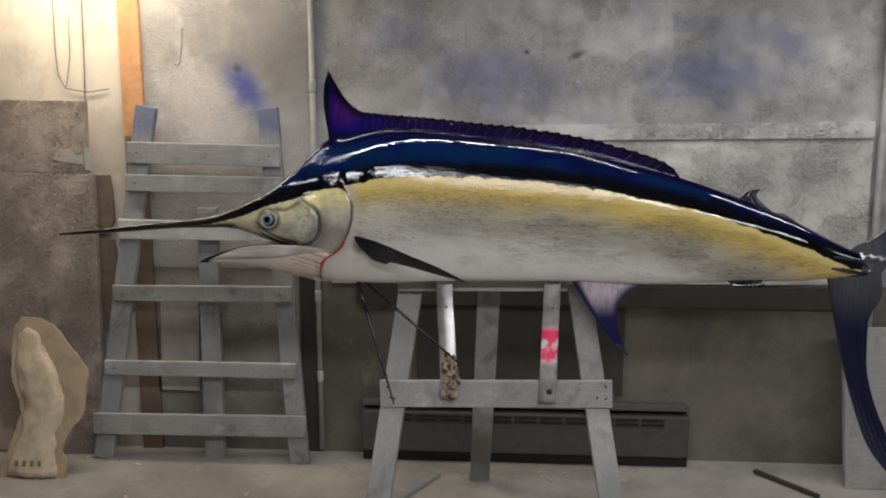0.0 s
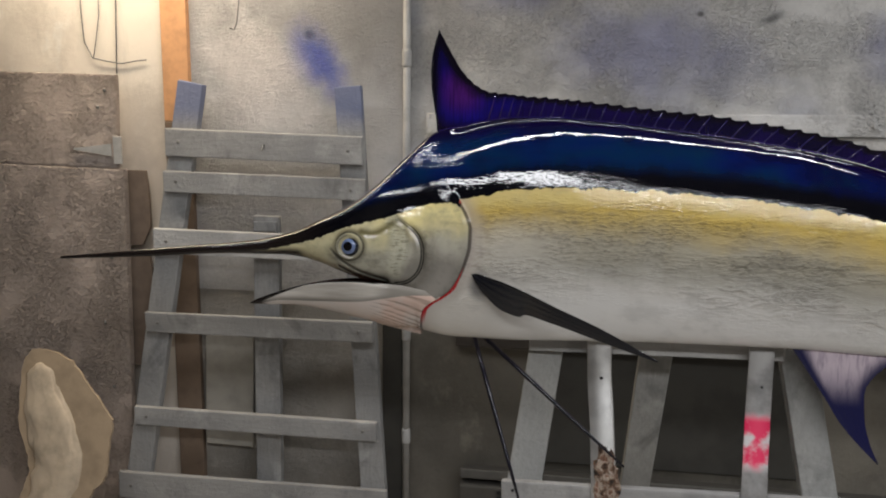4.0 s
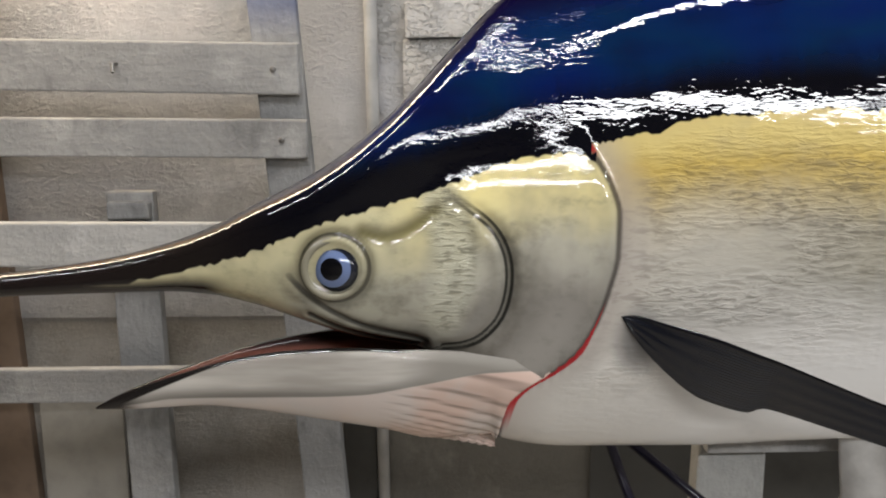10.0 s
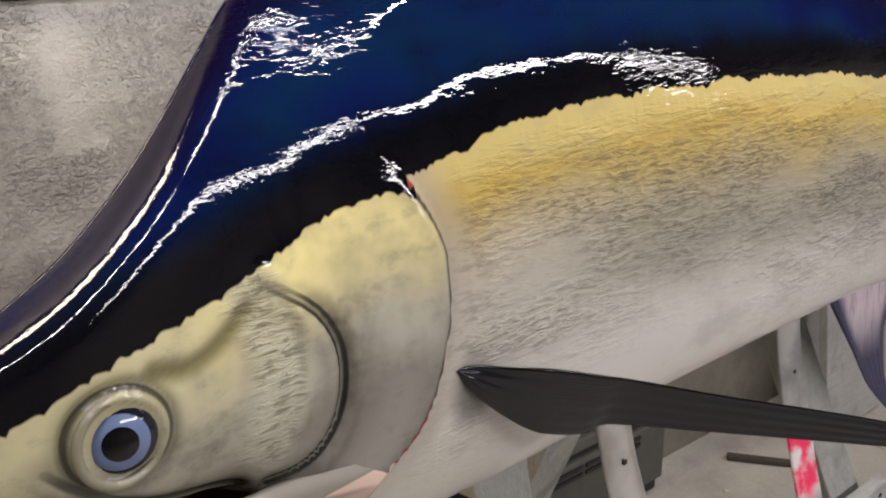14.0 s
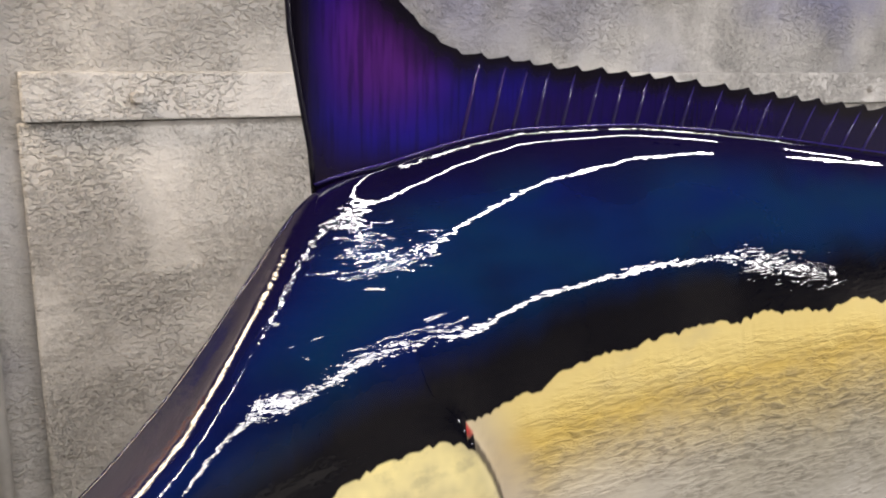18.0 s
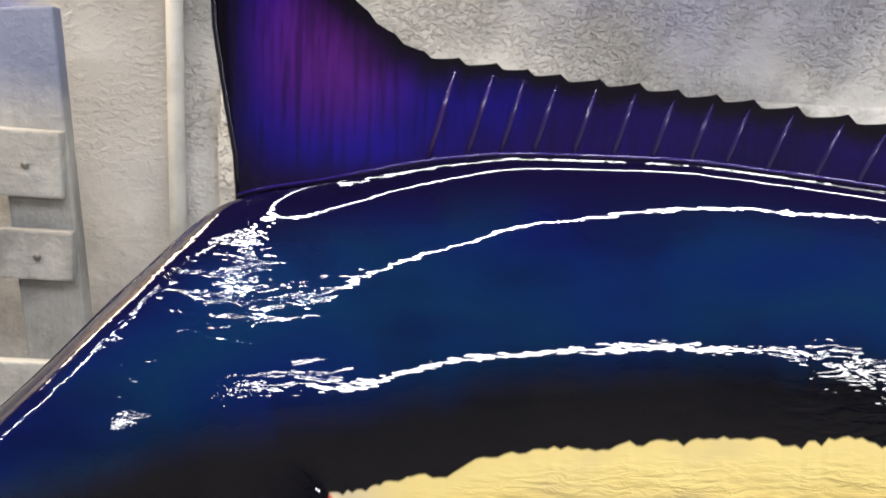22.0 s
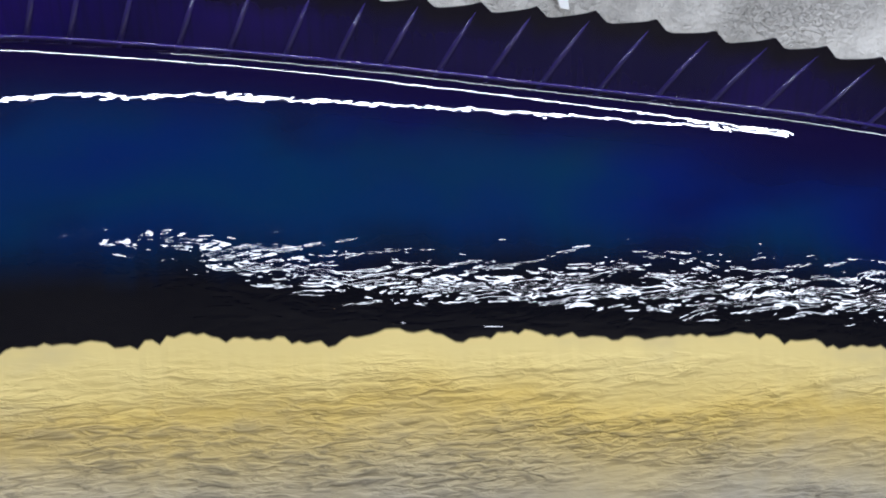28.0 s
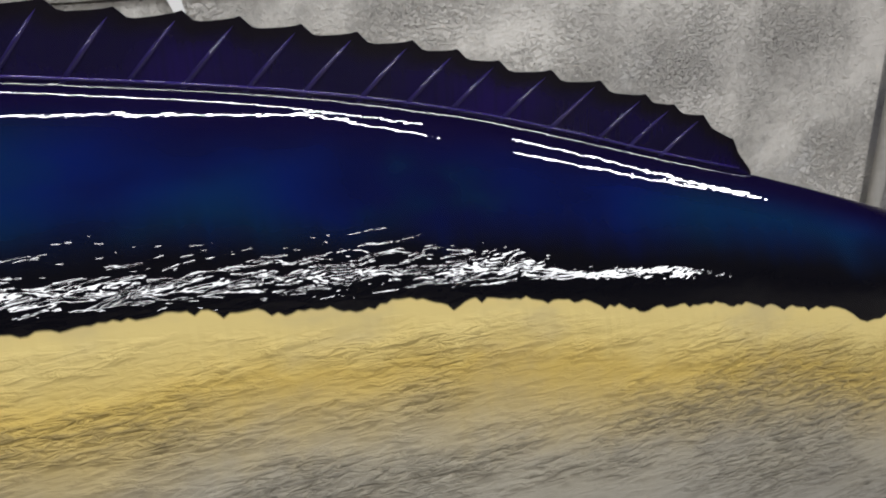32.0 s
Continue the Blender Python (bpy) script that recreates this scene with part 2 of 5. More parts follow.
M_RAIL_LOW = wall_paint("speckled_board", (0.78, 0.75, 0.70), (0.60, 0.57, 0.53), (0.64, 0.615, 0.59), 1.4, stains=[((1.285, 1.448), (1.335, 1.478), 0.011, (0.16, 0.15, 0.145))])
M_OFFCUT = plain("brown_board", (0.20, 0.15, 0.115), 0.75)
M_STRAP = plain("strap_metal", (0.74, 0.73, 0.71), 0.33, 0.75, 0.75, 7.0)


def pink_strap():
    m = Mat("strap_pink", 0.5)
    x, y, z = m.xyz()
    c = m.mix(m.step(m.noise(9, 4, 0.6), 0.4, 0.65), (0.34, 0.33, 0.32), (0.18, 0.175, 0.17))
    band = m.math("MULTIPLY", m.step(z, 0.735, 0.765), m.step(z, 0.885, 0.855))
    c = m.mix(band, c, (0.62, 0.60, 0.60))
    pink = m.math("MULTIPLY", band, m.step(m.noise(15, 4, 0.55), 0.40, 0.56))
    m.colour(m.mix(pink, c, (0.75, 0.02, 0.10)))
    return m.m


M_STRAP2 = pink_strap()



def tape_paint():
    m = Mat("crumpled_tape", 0.4, 0.0)
    m.colour(m.ramp(m.noise(38, 4, 0.6), [(0.36, (0.02, 0.014, 0.01)), (0.45, (0.14, 0.075, 0.045)), (0.54, (0.36, 0.30, 0.24)), (0.60, (0.22, 0.11, 0.07)), (0.70, (0.04, 0.035, 0.02))]))
    m.normal(m.bump(m.noise(60, 3, 0.6), 0.6, 0.004))
    return m.m


M_TAPE = tape_paint()
M_MARK = plain("faded_ink", (0.20, 0.17, 0.13), 0.8)
M_CHIP = plain("chips", (0.50, 0.46, 0.38), 0.8)
M_CORD = plain("wire_grey", (0.11, 0.11, 0.11), 0.6)
M_PAPER = plain("paper", (0.80, 0.80, 0.80), 0.7, 0, 0.1)
M_REDWOOD = plain("red_brown_wood", (0.16, 0.07, 0.04), 0.5, 0, 0.5, 8.0)

M_SHEET = plain("beige_board", (0.36, 0.335, 0.29), 0.8, 0, 0.4, 9.0)

# near-black colour for the sheets that stand in for shade on the wall
M_SHADESHEET = plain("shade_board", (0.05, 0.047, 0.04), 0.85, 0, 0.5, 7.0)


# ---- building helpers ----
def part(name, bm, material, parent=None, label=""):
    me = bpy.data.meshes.new(name)
    bm.normal_update()
    bm.to_mesh(me)
    bm.free()
    for m in material if isinstance(material, (list, tuple)) else (material,):
        me.materials.append(m)
    ob = new(name, me)
    if parent:
        ob.parent = parent
    if label:
        ob["label"] = label
    return ob


def empty(name, m=None):
    ob = new(name)
    ob.matrix_world = m or Matrix()
    return ob


def smooth(ob, on=True):
    ob.data.polygons.foreach_set("use_smooth", [on] * len(ob.data.polygons))
    return ob


def add_box(bm, size, m, bevel=0.004, jitter=0.0):
    """A box of that size, with bevelled and slightly uneven edges, at pose m."""
    r = bmesh.ops.create_cube(bm, size=1.0)
    vs = r["verts"]
    for v in vs:
        v.co = Vector([a * b + random.uniform(-jitter, jitter) for a, b in zip(v.co, size)])
    if bevel:
        es = list({e for v in vs for e in v.link_edges})
        out = bmesh.ops.bevel(bm, geom=es, offset=bevel, segments=2, affect="EDGES", profile=0.6)
        vs = list({v for f in out["faces"] for v in f.verts} | {v for v in vs if v.is_valid})
    bmesh.ops.transform(bm, matrix=m, verts=vs)
    return vs


def box(name, size, m, material, parent=None, label="", bevel=0.004, jitter=0.0):
    bm = bmesh.new()
    add_box(bm, size, m, bevel, jitter)
    return part(name, bm, material, parent, label)


def span(name, a, b, width, thick, material, parent=None, label="", bevel=0.004, facing=(0, -1, 0)):
    """A board from a to b, its broad side turned to facing."""
    a, b, face = Vector(a), Vector(b), Vector(facing)
    up = (b - a).normalized()
    side = up.cross(face).normalized()
    out = side.cross(up)
    m = Matrix((side, out, up)).transposed().to_4x4()
    m.translation = (a + b) / 2
    return box(name, (width, thick, (b - a).length), m, material, parent, label, bevel, 0.0015)


def add_tube(bm, pts, radii, n=10):
    """A closed tube along pts."""
    pts = [Vector(p) for p in pts]
    rings = []
    for i, p in enumerate(pts):
        d = (pts[min(i + 1, len(pts) - 1)] - pts[max(i - 1, 0)]).normalized()
        s = d.orthogonal().normalized() if abs(d.y) > 0.9 else d.cross(Vector((0, 1, 0))).normalized()
        t = d.cross(s)
        r = radii[i] if isinstance(radii, (list, tuple)) else radii
        rings.append([bm.verts.new(p + r * (math.cos(a) * s + math.sin(a) * t)) for a in np.linspace(0, 2 * math.pi, n, False)])
    for q, w in zip(rings, rings[1:]):
        for k in range(n):
            bm.faces.new((q[k], q[(k + 1) % n], w[(k + 1) % n], w[k]))
    bm.faces.new(rings[0][::-1])
    bm.faces.new(rings[-1])


def add_sheet(bm, outline, thick, bulge=0.0, place=None):
    """A flat plate with the given outline (x, z), of that thickness along y."""
    top = [bm.verts.new((x, -thick / 2, z)) for x, z in outline]
    low = [bm.verts.new((x, thick / 2, z)) for x, z in outline]
    bm.faces.new(top)
    bm.faces.new(low[::-1])
    for i in range(len(outline)):
        j = (i + 1) % len(outline)
        bm.faces.new((top[j], top[i], low[i], low[j]))
    bmesh.ops.recalc_face_normals(bm, faces=bm.faces[:])
    if place:
        bmesh.ops.transform(bm, matrix=place, verts=top + low)


def interp(x, pts):
    """A smooth curve through pts (x rising), by monotone slopes."""
    xs, ys = [p[0] for p in pts], [p[1] for p in pts]
    if x <= xs[0]:
        return ys[0]
    if x >= xs[-1]:
        return ys[-1]
    i = max(k for k in range(len(xs)) if xs[k] <= x)
    i = min(i, len(xs) - 2)

    def slope(k):
        if k == 0 or k == len(xs) - 1:
            j = min(k, len(xs) - 2)
            return (ys[j + 1] - ys[j]) / (xs[j + 1] - xs[j])
        a, b = (ys[k] - ys[k - 1]) / (xs[k] - xs[k - 1]), (ys[k + 1] - ys[k]) / (xs[k + 1] - xs[k])
        return 0.0 if a * b <= 0 else 2 * a * b / (a + b)

    h = xs[i + 1] - xs[i]
    s = (x - xs[i]) / h
    return (1 + 2 * s) * (1 - s) ** 2 * ys[i] + s * (1 - s) ** 2 * h * slope(i) + s * s * (3 - 2 * s) * ys[i + 1] + s * s * (s - 1) * h * slope(i + 1)


# ---- the room ----
def setting(ob, label, category):
    return tagged(ob, label, category, kind="structure")


setting(box("floor", (9.4, 6.2, 0.1), pose(0.2, -1.9, -0.05), M_FLOOR, bevel=0), "dusty beige concrete workshop floor", "floor")
setting(box("ceiling", (9.4, 6.2, 0.1), pose(0.2, -1.9, 2.75), M_CEIL, bevel=0), "plain painted workshop ceiling", "ceiling")
wall_left_sheet = setting(box("wall_north_left", (3.32, 0.12, 2.7), pose(-2.80, 0.86, 1.35), M_WALL_L, bevel=0), "white-painted wall in warm lamp light", "wall")
setting(box("wall_north_middle", (0.90, 0.12, 1.78), pose(-0.69, 0.863, 1.81), M_WALL_M, bevel=0), "grey board wall mottled with overspray", "wall")
setting(box("wall_north_base", (0.90, 0.12, 0.92), pose(-0.69, 0.865, 0.46), M_WALL_BASE, bevel=0), "dingy grey-brown lower board of the wall", "wall")
setting(box("wall_north_right", (2.66, 0.12, 1.84), pose(1.09, 0.86, 1.78), M_WALL_R, bevel=0), "grey wall clouded with blue overspray", "wall")
setting(box("wall_north_low", (2.66, 0.12, 0.86), pose(1.09, 0.862, 0.43), M_WALL_LOW, bevel=0), "grey-brown lower wall with shade put into its colour", "wall")
setting(box("wall_corner", (0.30, 0.16, 2.7), pose(2.57, 0.86, 1.35), M_WALL_R, bevel=0.01), "grey corner post of the wall", "wall")
setting(box("wall_north_far", (2.2, 0.12, 2.7), pose(3.82, 0.96, 1.35), M_ROOM, bevel=0), "beige wall beyond the corner", "wall")
setting(box("wall_east", (0.1, 6.2, 2.7), pose(4.9, -1.9, 1.35), M_ROOM, bevel=0), "plain beige workshop wall", "wall")
setting(box("wall_west", (0.1, 6.2, 2.7), pose(-4.5, -1.9, 1.35), M_ROOM, bevel=0), "plain beige workshop wall", "wall")
setting(box("wall_south", (9.4, 0.1, 2.7), pose(0.2, -5.0, 1.35), M_ROOM, bevel=0), "plain beige workshop wall", "wall")

# ---- the fish ----
FISH = pose(0, 0, 1.555, -7.3)
fish = tagged(empty("marlin_mount", FISH), "glossy painted blue marlin replica resting on a wooden stand", "fish replica")
Z0 = 1.5
TOP = [(-0.991, 1.148), (-0.81, 1.168), (-0.62, 1.190), (-0.515, 1.201), (-0.437, 1.213), (-0.37, 1.230), (-0.327, 1.246), (-0.284, 1.268),
       (-0.24, 1.290), (-0.196, 1.316), (-0.139, 1.363), (-0.105, 1.398), (-0.065, 1.442), (0.0, 1.500), (0.062, 1.514), (0.137, 1.531),
       (0.2, 1.538), (0.3, 1.539), (0.38, 1.534), (0.467, 1.526), (0.64, 1.505), (0.865, 1.475), (1.0, 1.448), (1.093, 1.422),
       (1.197, 1.390), (1.28, 1.366), (1.424, 1.318), (1.48, 1.298), (1.68, 1.215), (1.839, 1.132), (1.92, 1.095)]
LOW = [(-0.991, 1.141), (-0.74, 1.156), (-0.52, 1.172), (-0.38, 1.174), (-0.337, 1.170), (-0.282, 1.156), (-0.231, 1.136), (-0.173, 1.117),
       (-0.12, 1.104), (-0.06, 1.045), (-0.02, 0.988), (0.067, 0.974), (0.19, 0.972), (0.34, 0.977), (0.57, 0.984), (0.88, 0.986),
       (1.16, 0.978), (1.446, 0.988), (1.684, 0.995), (1.862, 1.010), (1.92, 1.02)]
WIDE = [(-0.991, 0.003), (-0.74, 0.011), (-0.52, 0.018), (-0.40, 0.028), (-0.32, 0.047), (-0.25, 0.072), (-0.197, 0.086), (-0.1, 0.092),
        (0.0, 0.091), (0.1, 0.087), (0.2, 0.088), (0.4, 0.096), (0.8, 0.102), (1.13, 0.098), (1.4, 0.080), (1.68, 0.050), (1.85, 0.030), (1.92, 0.026)]
MID = [(-0.991, -0.098), (-0.45, -0.085), (-0.2, -0.052), (-0.05, -0.02), (0.15, 0.0), (1.92, 0.0)]
GILL = [(0.975, -0.024), (1.0, -0.022), (1.046, -0.012), (1.064, 0.004), (1.081, 0.032), (1.104, 0.060), (1.136, 0.080), (1.174, 0.094),
        (1.211, 0.103), (1.254, 0.104), (1.289, 0.093), (1.313, 0.079), (1.335, 0.066), (1.36, 0.045), (1.60, 0.0)]
PREOP = [(-0.066, 1.273), (-0.052, 1.262), (-0.040, 1.253), (-0.028, 1.241), (-0.019, 1.226), (-0.013, 1.208), (-0.012, 1.184), (-0.016, 1.160), (-0.025, 1.140), (-0.044, 1.122), (-0.061, 1.115), (-0.082, 1.112)]
LIP = [(-0.240, 1.197), (-0.223, 1.176), (-0.189, 1.150), (-0.161, 1.136), (-0.132, 1.127), (-0.106, 1.1205), (-0.100, 1.116), (-0.106, 1.1115), (-0.132, 1.115), (-0.161, 1.123), (-0.190, 1.134), (-0.223, 1.153)]
CHEEK = [(-0.072, 1.277), (-0.054, 1.259), (-0.049, 1.227), (-0.051, 1.191), (-0.062, 1.159)]
BROW = [(-0.164, 1.240), (-0.142, 1.234), (-0.122, 1.239), (-0.104, 1.250), (-0.089, 1.262)]


def rounded(line, times=2):
    """The same line with its corners cut."""
    for _ in range(times):
        out = [line[0]]
        for (ax, az), (bx, bz) in zip(line, line[1:]):
            out += [(0.75 * ax + 0.25 * bx, 0.75 * az + 0.25 * bz), (0.25 * ax + 0.75 * bx, 0.25 * az + 0.75 * bz)]
        line = out + [line[-1]]
    return line


PREOP, LIP, CHEEK, BROW = rounded(PREOP), rounded(LIP, 1), rounded(CHEEK, 1), rounded(BROW, 1)
EDGE_BODY = [(0.06, 1.331), (0.077, 1.331), (0.13, 1.345), (0.183, 1.356), (0.384, 1.369), (0.544, 1.367), (0.62, 1.363), (0.784, 1.349), (0.996, 1.321),
             (1.134, 1.291), (1.36, 1.238), (1.555, 1.176), (1.71, 1.120), (1.845, 1.060), (1.92, 1.035)]
EDGE_HEAD = [(-0.45, 1.183), (-0.40, 1.190), (-0.339, 1.203), (-0.281, 1.220), (-0.231, 1.238), (-0.181, 1.257), (-0.109, 1.275), (-0.072, 1.288),
             (-0.035, 1.303), (0.008, 1.314), (0.052, 1.318), (0.085, 1.308)]
EYE = Vector((-0.1925, -0.128, 1.204))


def away(x, z, line):
    """The distance of (x, z) from a line of points."""
    p, best = np.array((x, z)), 9.0
    for a, b in zip(line, line[1:]):
        a, b = np.array(a), np.array(b)
        s = min(1, max(0, float((p - a) @ (b - a) / ((b - a) @ (b - a)))))
        best = min(best, float(np.linalg.norm(p - a - s * (b - a))))
    return best


def signed(x, z, line):
    """The distance from a line of points, negative on its left."""
    p, best, s = np.array((x, z)), 9.0, 1.0
    for a, b in zip(line, line[1:]):
        a, b = np.array(a), np.array(b)
        u = min(1, max(0, float((p - a) @ (b - a) / ((b - a) @ (b - a)))))
        q = p - a - u * (b - a)
        d = float(np.linalg.norm(q))
        if d < best:
            best, s = d, 1.0 if (b - a)[0] * q[1] - (b - a)[1] * q[0] < 0 else -1.0
    return best * s


def scallop(x, length, seed):
    """Rounded bumps of uneven length along a painted edge, 0 to 1."""
    u = x / length + 0.35 * math.sin(2.1 * x / length + seed) + 0.2 * math.sin(5.3 * x / length + 2 * seed)
    return abs(math.sin(math.pi * u)) ** 0.7


def section(v, x):
    """The half width of the body at height v, from -1 at the belly to 1 at the back; the forehead is keeled."""
    if v < 0:
        return (1 - abs(v) ** 2.5) ** 0.5
    k = ease((x + 0.14) / 0.16)
    head = (1 - v ** interp(x, [(-0.6, 2.0), (-0.40, 3.0), (-0.28, 6.5), (-0.12, 8.0)])) ** 0.5
    rear = ease((x - 1.25) / 0.3)
    skull = shaped(v, 0.38, 0.62, 1.4, 0.90, 2.2)
    trunk = (1 - rear) * skull + rear * (1 - v ** 3.1) ** 0.8
    return (1 - k) * head + k * trunk


def ease(u):
    u = min(1.0, max(0.0, u))
    return u * u * (3 - 2 * u)


def trunk_profile(x):
    """Heights and half widths of the upper trunk at x: a round shoulder that turns over into a hollow under the dorsal fin."""
    t, b = interp(x, TOP), interp(x, LOW)
    c, edge = (t + b) / 2, interp(x, EDGE_BODY)
    first = interp(x, [(0.1, 0.050), (0.25, 0.045), (0.35, 0.030), (0.45, 0.008), (0.55, -0.008), (1.3, -0.008)])
    second = interp(x, [(0.1, 0.064), (0.25, 0.067), (0.38, 0.066), (0.46, 0.045), (0.54, 0.024), (0.64, 0.016), (1.3, 0.016)])
    turn = interp(x, [(0.0, 0.082), (0.05, 0.068), (0.1, 0.055), (0.15, 0.045), (0.2, 0.036), (0.28, 0.027), (0.36, 0.0205), (0.45, 0.017), (0.6, 0.0150), (0.75, 0.0142), (0.88, 0.0130), (0.95, 0.019), (1.05, 0.026), (1.3, 0.028)])
    hollow = interp(x, [(0.05, 0.024), (0.12, 0.019), (0.2, 0.010), (0.3, 0.0075), (0.5, 0.007), (0.8, 0.008), (0.95, 0.010), (1.3, 0.010)])
    knots = [(c, 0.0), (edge + first, 0.153), (edge + second, 0.342), (t - turn - 0.014, 0.60), (t - turn, 0.88), (t - (turn + hollow) / 2, 0.94 + min(14.0 * (turn - hollow), 0.26)), (t - hollow, 0.86), (t - 0.35 * hollow, 0.25), (t, 0.06)]
    k = interp(x, [(-0.06, 0.80), (0.05, 0.955), (0.15, 0.99), (0.4, 1.0)])
    zs = np.linspace(c, t, 160)
    slopes = k * np.interp(zs, [q for q, _ in knots], [q for _, q in knots])
    fall = np.concatenate(([0.0], np.cumsum((slopes[1:] + slopes[:-1]) / 2 * np.diff(zs))))
    return zs, 0.004 + fall[-1] - fall


def shaped(v, start, full, slope, turn, power, bend=0.0):
    """Upright up to start, bending to an even slope at full, rounded over from turn to the back."""
    f = 1 - slope * max(0.0, min(v, full) - start) ** 2 / (2 * (full - start)) - slope * max(0.0, v - full)
    f -= bend * max(0.0, v - 0.61) ** 2
    return f if v <= turn else f * max(0.0, 1 - ((v - turn) / (1 - turn)) ** power) ** 0.6


def body_side(x, z):
    """How far the near flank lies out from the middle plane."""
    t, b = interp(x, TOP), interp(x, LOW)
    v = max(-1.0, min(1.0, (2 * z - t - b) / (t - b)))
    return interp(x, WIDE) * section(v, x)


def build_body():
    bm = bmesh.new()
    lay = {k: bm.verts.layers.float.new(k) for k in ("edge", "gill", "pre", "lip", "brow", "low", "ring", "wrinkle")}
    xs = [*np.arange(-0.991, -0.36, 0.012), *np.arange(-0.36, -0.30, 0.005), *np.arange(-0.30, 0.125, 0.0028), *np.arange(0.125, 1.30, 0.0045), *np.arange(1.30, 1.92, 0.008), 1.92]
    n, rings = 176, []
    for x in xs:
        shoulder = ease((x + 0.06) / 0.14) * (1 - ease((x - 1.25) / 0.3))
        if shoulder:
            heights, widths = trunk_profile(x)
        t, b, w, mid = interp(x, TOP), interp(x, LOW), interp(x, WIDE), interp(x, MID)
        c, h = (t + b) / 2, (t - b) / 2
        e_body = interp(x, EDGE_BODY) - interp(x, [(0.1, 0.004), (0.2, 0.0065), (0.4, 0.0075), (1.1, 0.006), (1.3, 0.002)]) + 0.009 * (scallop(x, 0.165, 0.4) - 0.7) + 0.0036 * (scallop(x, 0.034, 1.3) - 0.6) + 0.0034 * (scallop(x, 0.0155, 0.7) - 0.6)
        e_head = interp(x, EDGE_HEAD) + 0.005 * (scallop(x, 0.021, 0.9) - 0.6)
        ring = []
        for k in range(n):
            a = 2 * math.pi * k / n
            a += 0.0 if x < -0.3 else 0.22 * math.sin(a)
            v = -math.cos(a)
            z = c + h * v
            side = -1 if a < math.pi else 1
            out = w * section(max(v, -1.0), x)
            if shoulder:
                upper = float(np.interp(z, heights, widths)) if v > 0 else float(widths[0]) * section(v, x)
                out = (1 - shoulder) * out + shoulder * upper
            # the brow's ridge stands over the near flank; the far side falls away behind it
            ridge = 0.22 * w * ease((0.02 - x) / 0.12) * ease((x + 0.44) / 0.12)
            if side > 0 and v > 0:
                out *= 1 - 0.88 * ease(v / 0.9) * ease((0.10 - x) / 0.12)
                far = ease(v / 0.6) * min(1.0, 5.0 * ridge / w)
                out = (1 - far) * out + far * (0.003 * (1 - v) - ridge)
            elif v > 0.5:
                out = max(out, ridge)
            g = x - interp(z, GILL)
            skull = side < 0 and -0.34 < x < 0.07 and z < 1.33
            gs = signed(x, z, PREOP) if skull else 9.0
            ls = signed(x, z, LIP) if skull else 9.0
            gr, lp = abs(gs), abs(ls)
            ey = math.hypot(x - EYE.x, z - EYE.z)
            if side < 0 and x < 0.13:
                fade = ease((1.350 - z) / 0.045)
                out += fade * 0.007 * math.exp(g / 0.045) * (1 if g < 0 else max(0, 1 - g / 0.0025) - 0.35 * math.exp(-g / 0.012)) * (1 if x > -0.2 else 0)
                if g < 0:
                    out += 0.006 * ease((x + 0.10) / 0.06) * (1 - ease((z - 1.278) / 0.036)) * ease((z - 1.12) / 0.1) * ease(-g / 0.012)
                out -= ease((1.283 - z) / 0.04) * (0.0055 * math.exp(-(gr / 0.0040) ** 2) - 0.0035 * math.exp(-((gr - 0.012) / 0.007) ** 2))
                out -= ease((1.20 - z) / 0.03) * (0.0045 * math.exp(-(lp / 0.0026) ** 2) - 0.0015 * math.exp(-((lp - 0.008) / 0.004) ** 2))
                out += 0.006 * math.exp(-((ey - 0.030) / 0.004) ** 2) - 0.005 * math.exp(-((ey - 0.0355) / 0.0035) ** 2)
                if skull and z > 1.14:
                    bs, cs = signed(x, z, BROW), signed(x, z, CHEEK)
                    out -= 0.0030 * math.exp(-(bs / 0.007) ** 2) - 0.0016 * math.exp(-((bs + 0.013) / 0.008) ** 2)
                    out += 0.0025 * (math.exp(-((cs + 0.006) / 0.006) ** 2) - math.exp(-((cs - 0.004) / 0.005) ** 2)) * ease((x + 0.11) / 0.03)
            vert = bm.verts.new((x, mid + side * out, z - Z0))
            e = e_head if g < 0 else e_body
            vert[lay["edge"]] = z - e
            vert[lay["gill"]] = g
            vert[lay["pre"]], vert[lay["lip"]], vert[lay["ring"]] = gs, lp, ey
            vert[lay["brow"]] = away(x, z, BROW) if skull else 9.0
            vert[lay["wrinkle"]] = away(x, z, [(-0.083, 1.268), (-0.072, 1.245), (-0.068, 1.210), (-0.073, 1.175), (-0.084, 1.150)]) if skull else 9.0
            vert[lay["low"]] = (z - b) / (t - b)
            ring.append(vert)
        rings.append(ring)
    for q, r in zip(rings, rings[1:]):
        for k in range(n):
            bm.faces.new((q[k], r[k], r[(k + 1) % n], q[(k + 1) % n]))
    bm.faces.new(rings[0])
    bm.faces.new(rings[-1][::-1])
    bmesh.ops.recalc_face_normals(bm, faces=bm.faces[:])
    return smooth(part("body", bm, M_FISH, fish))


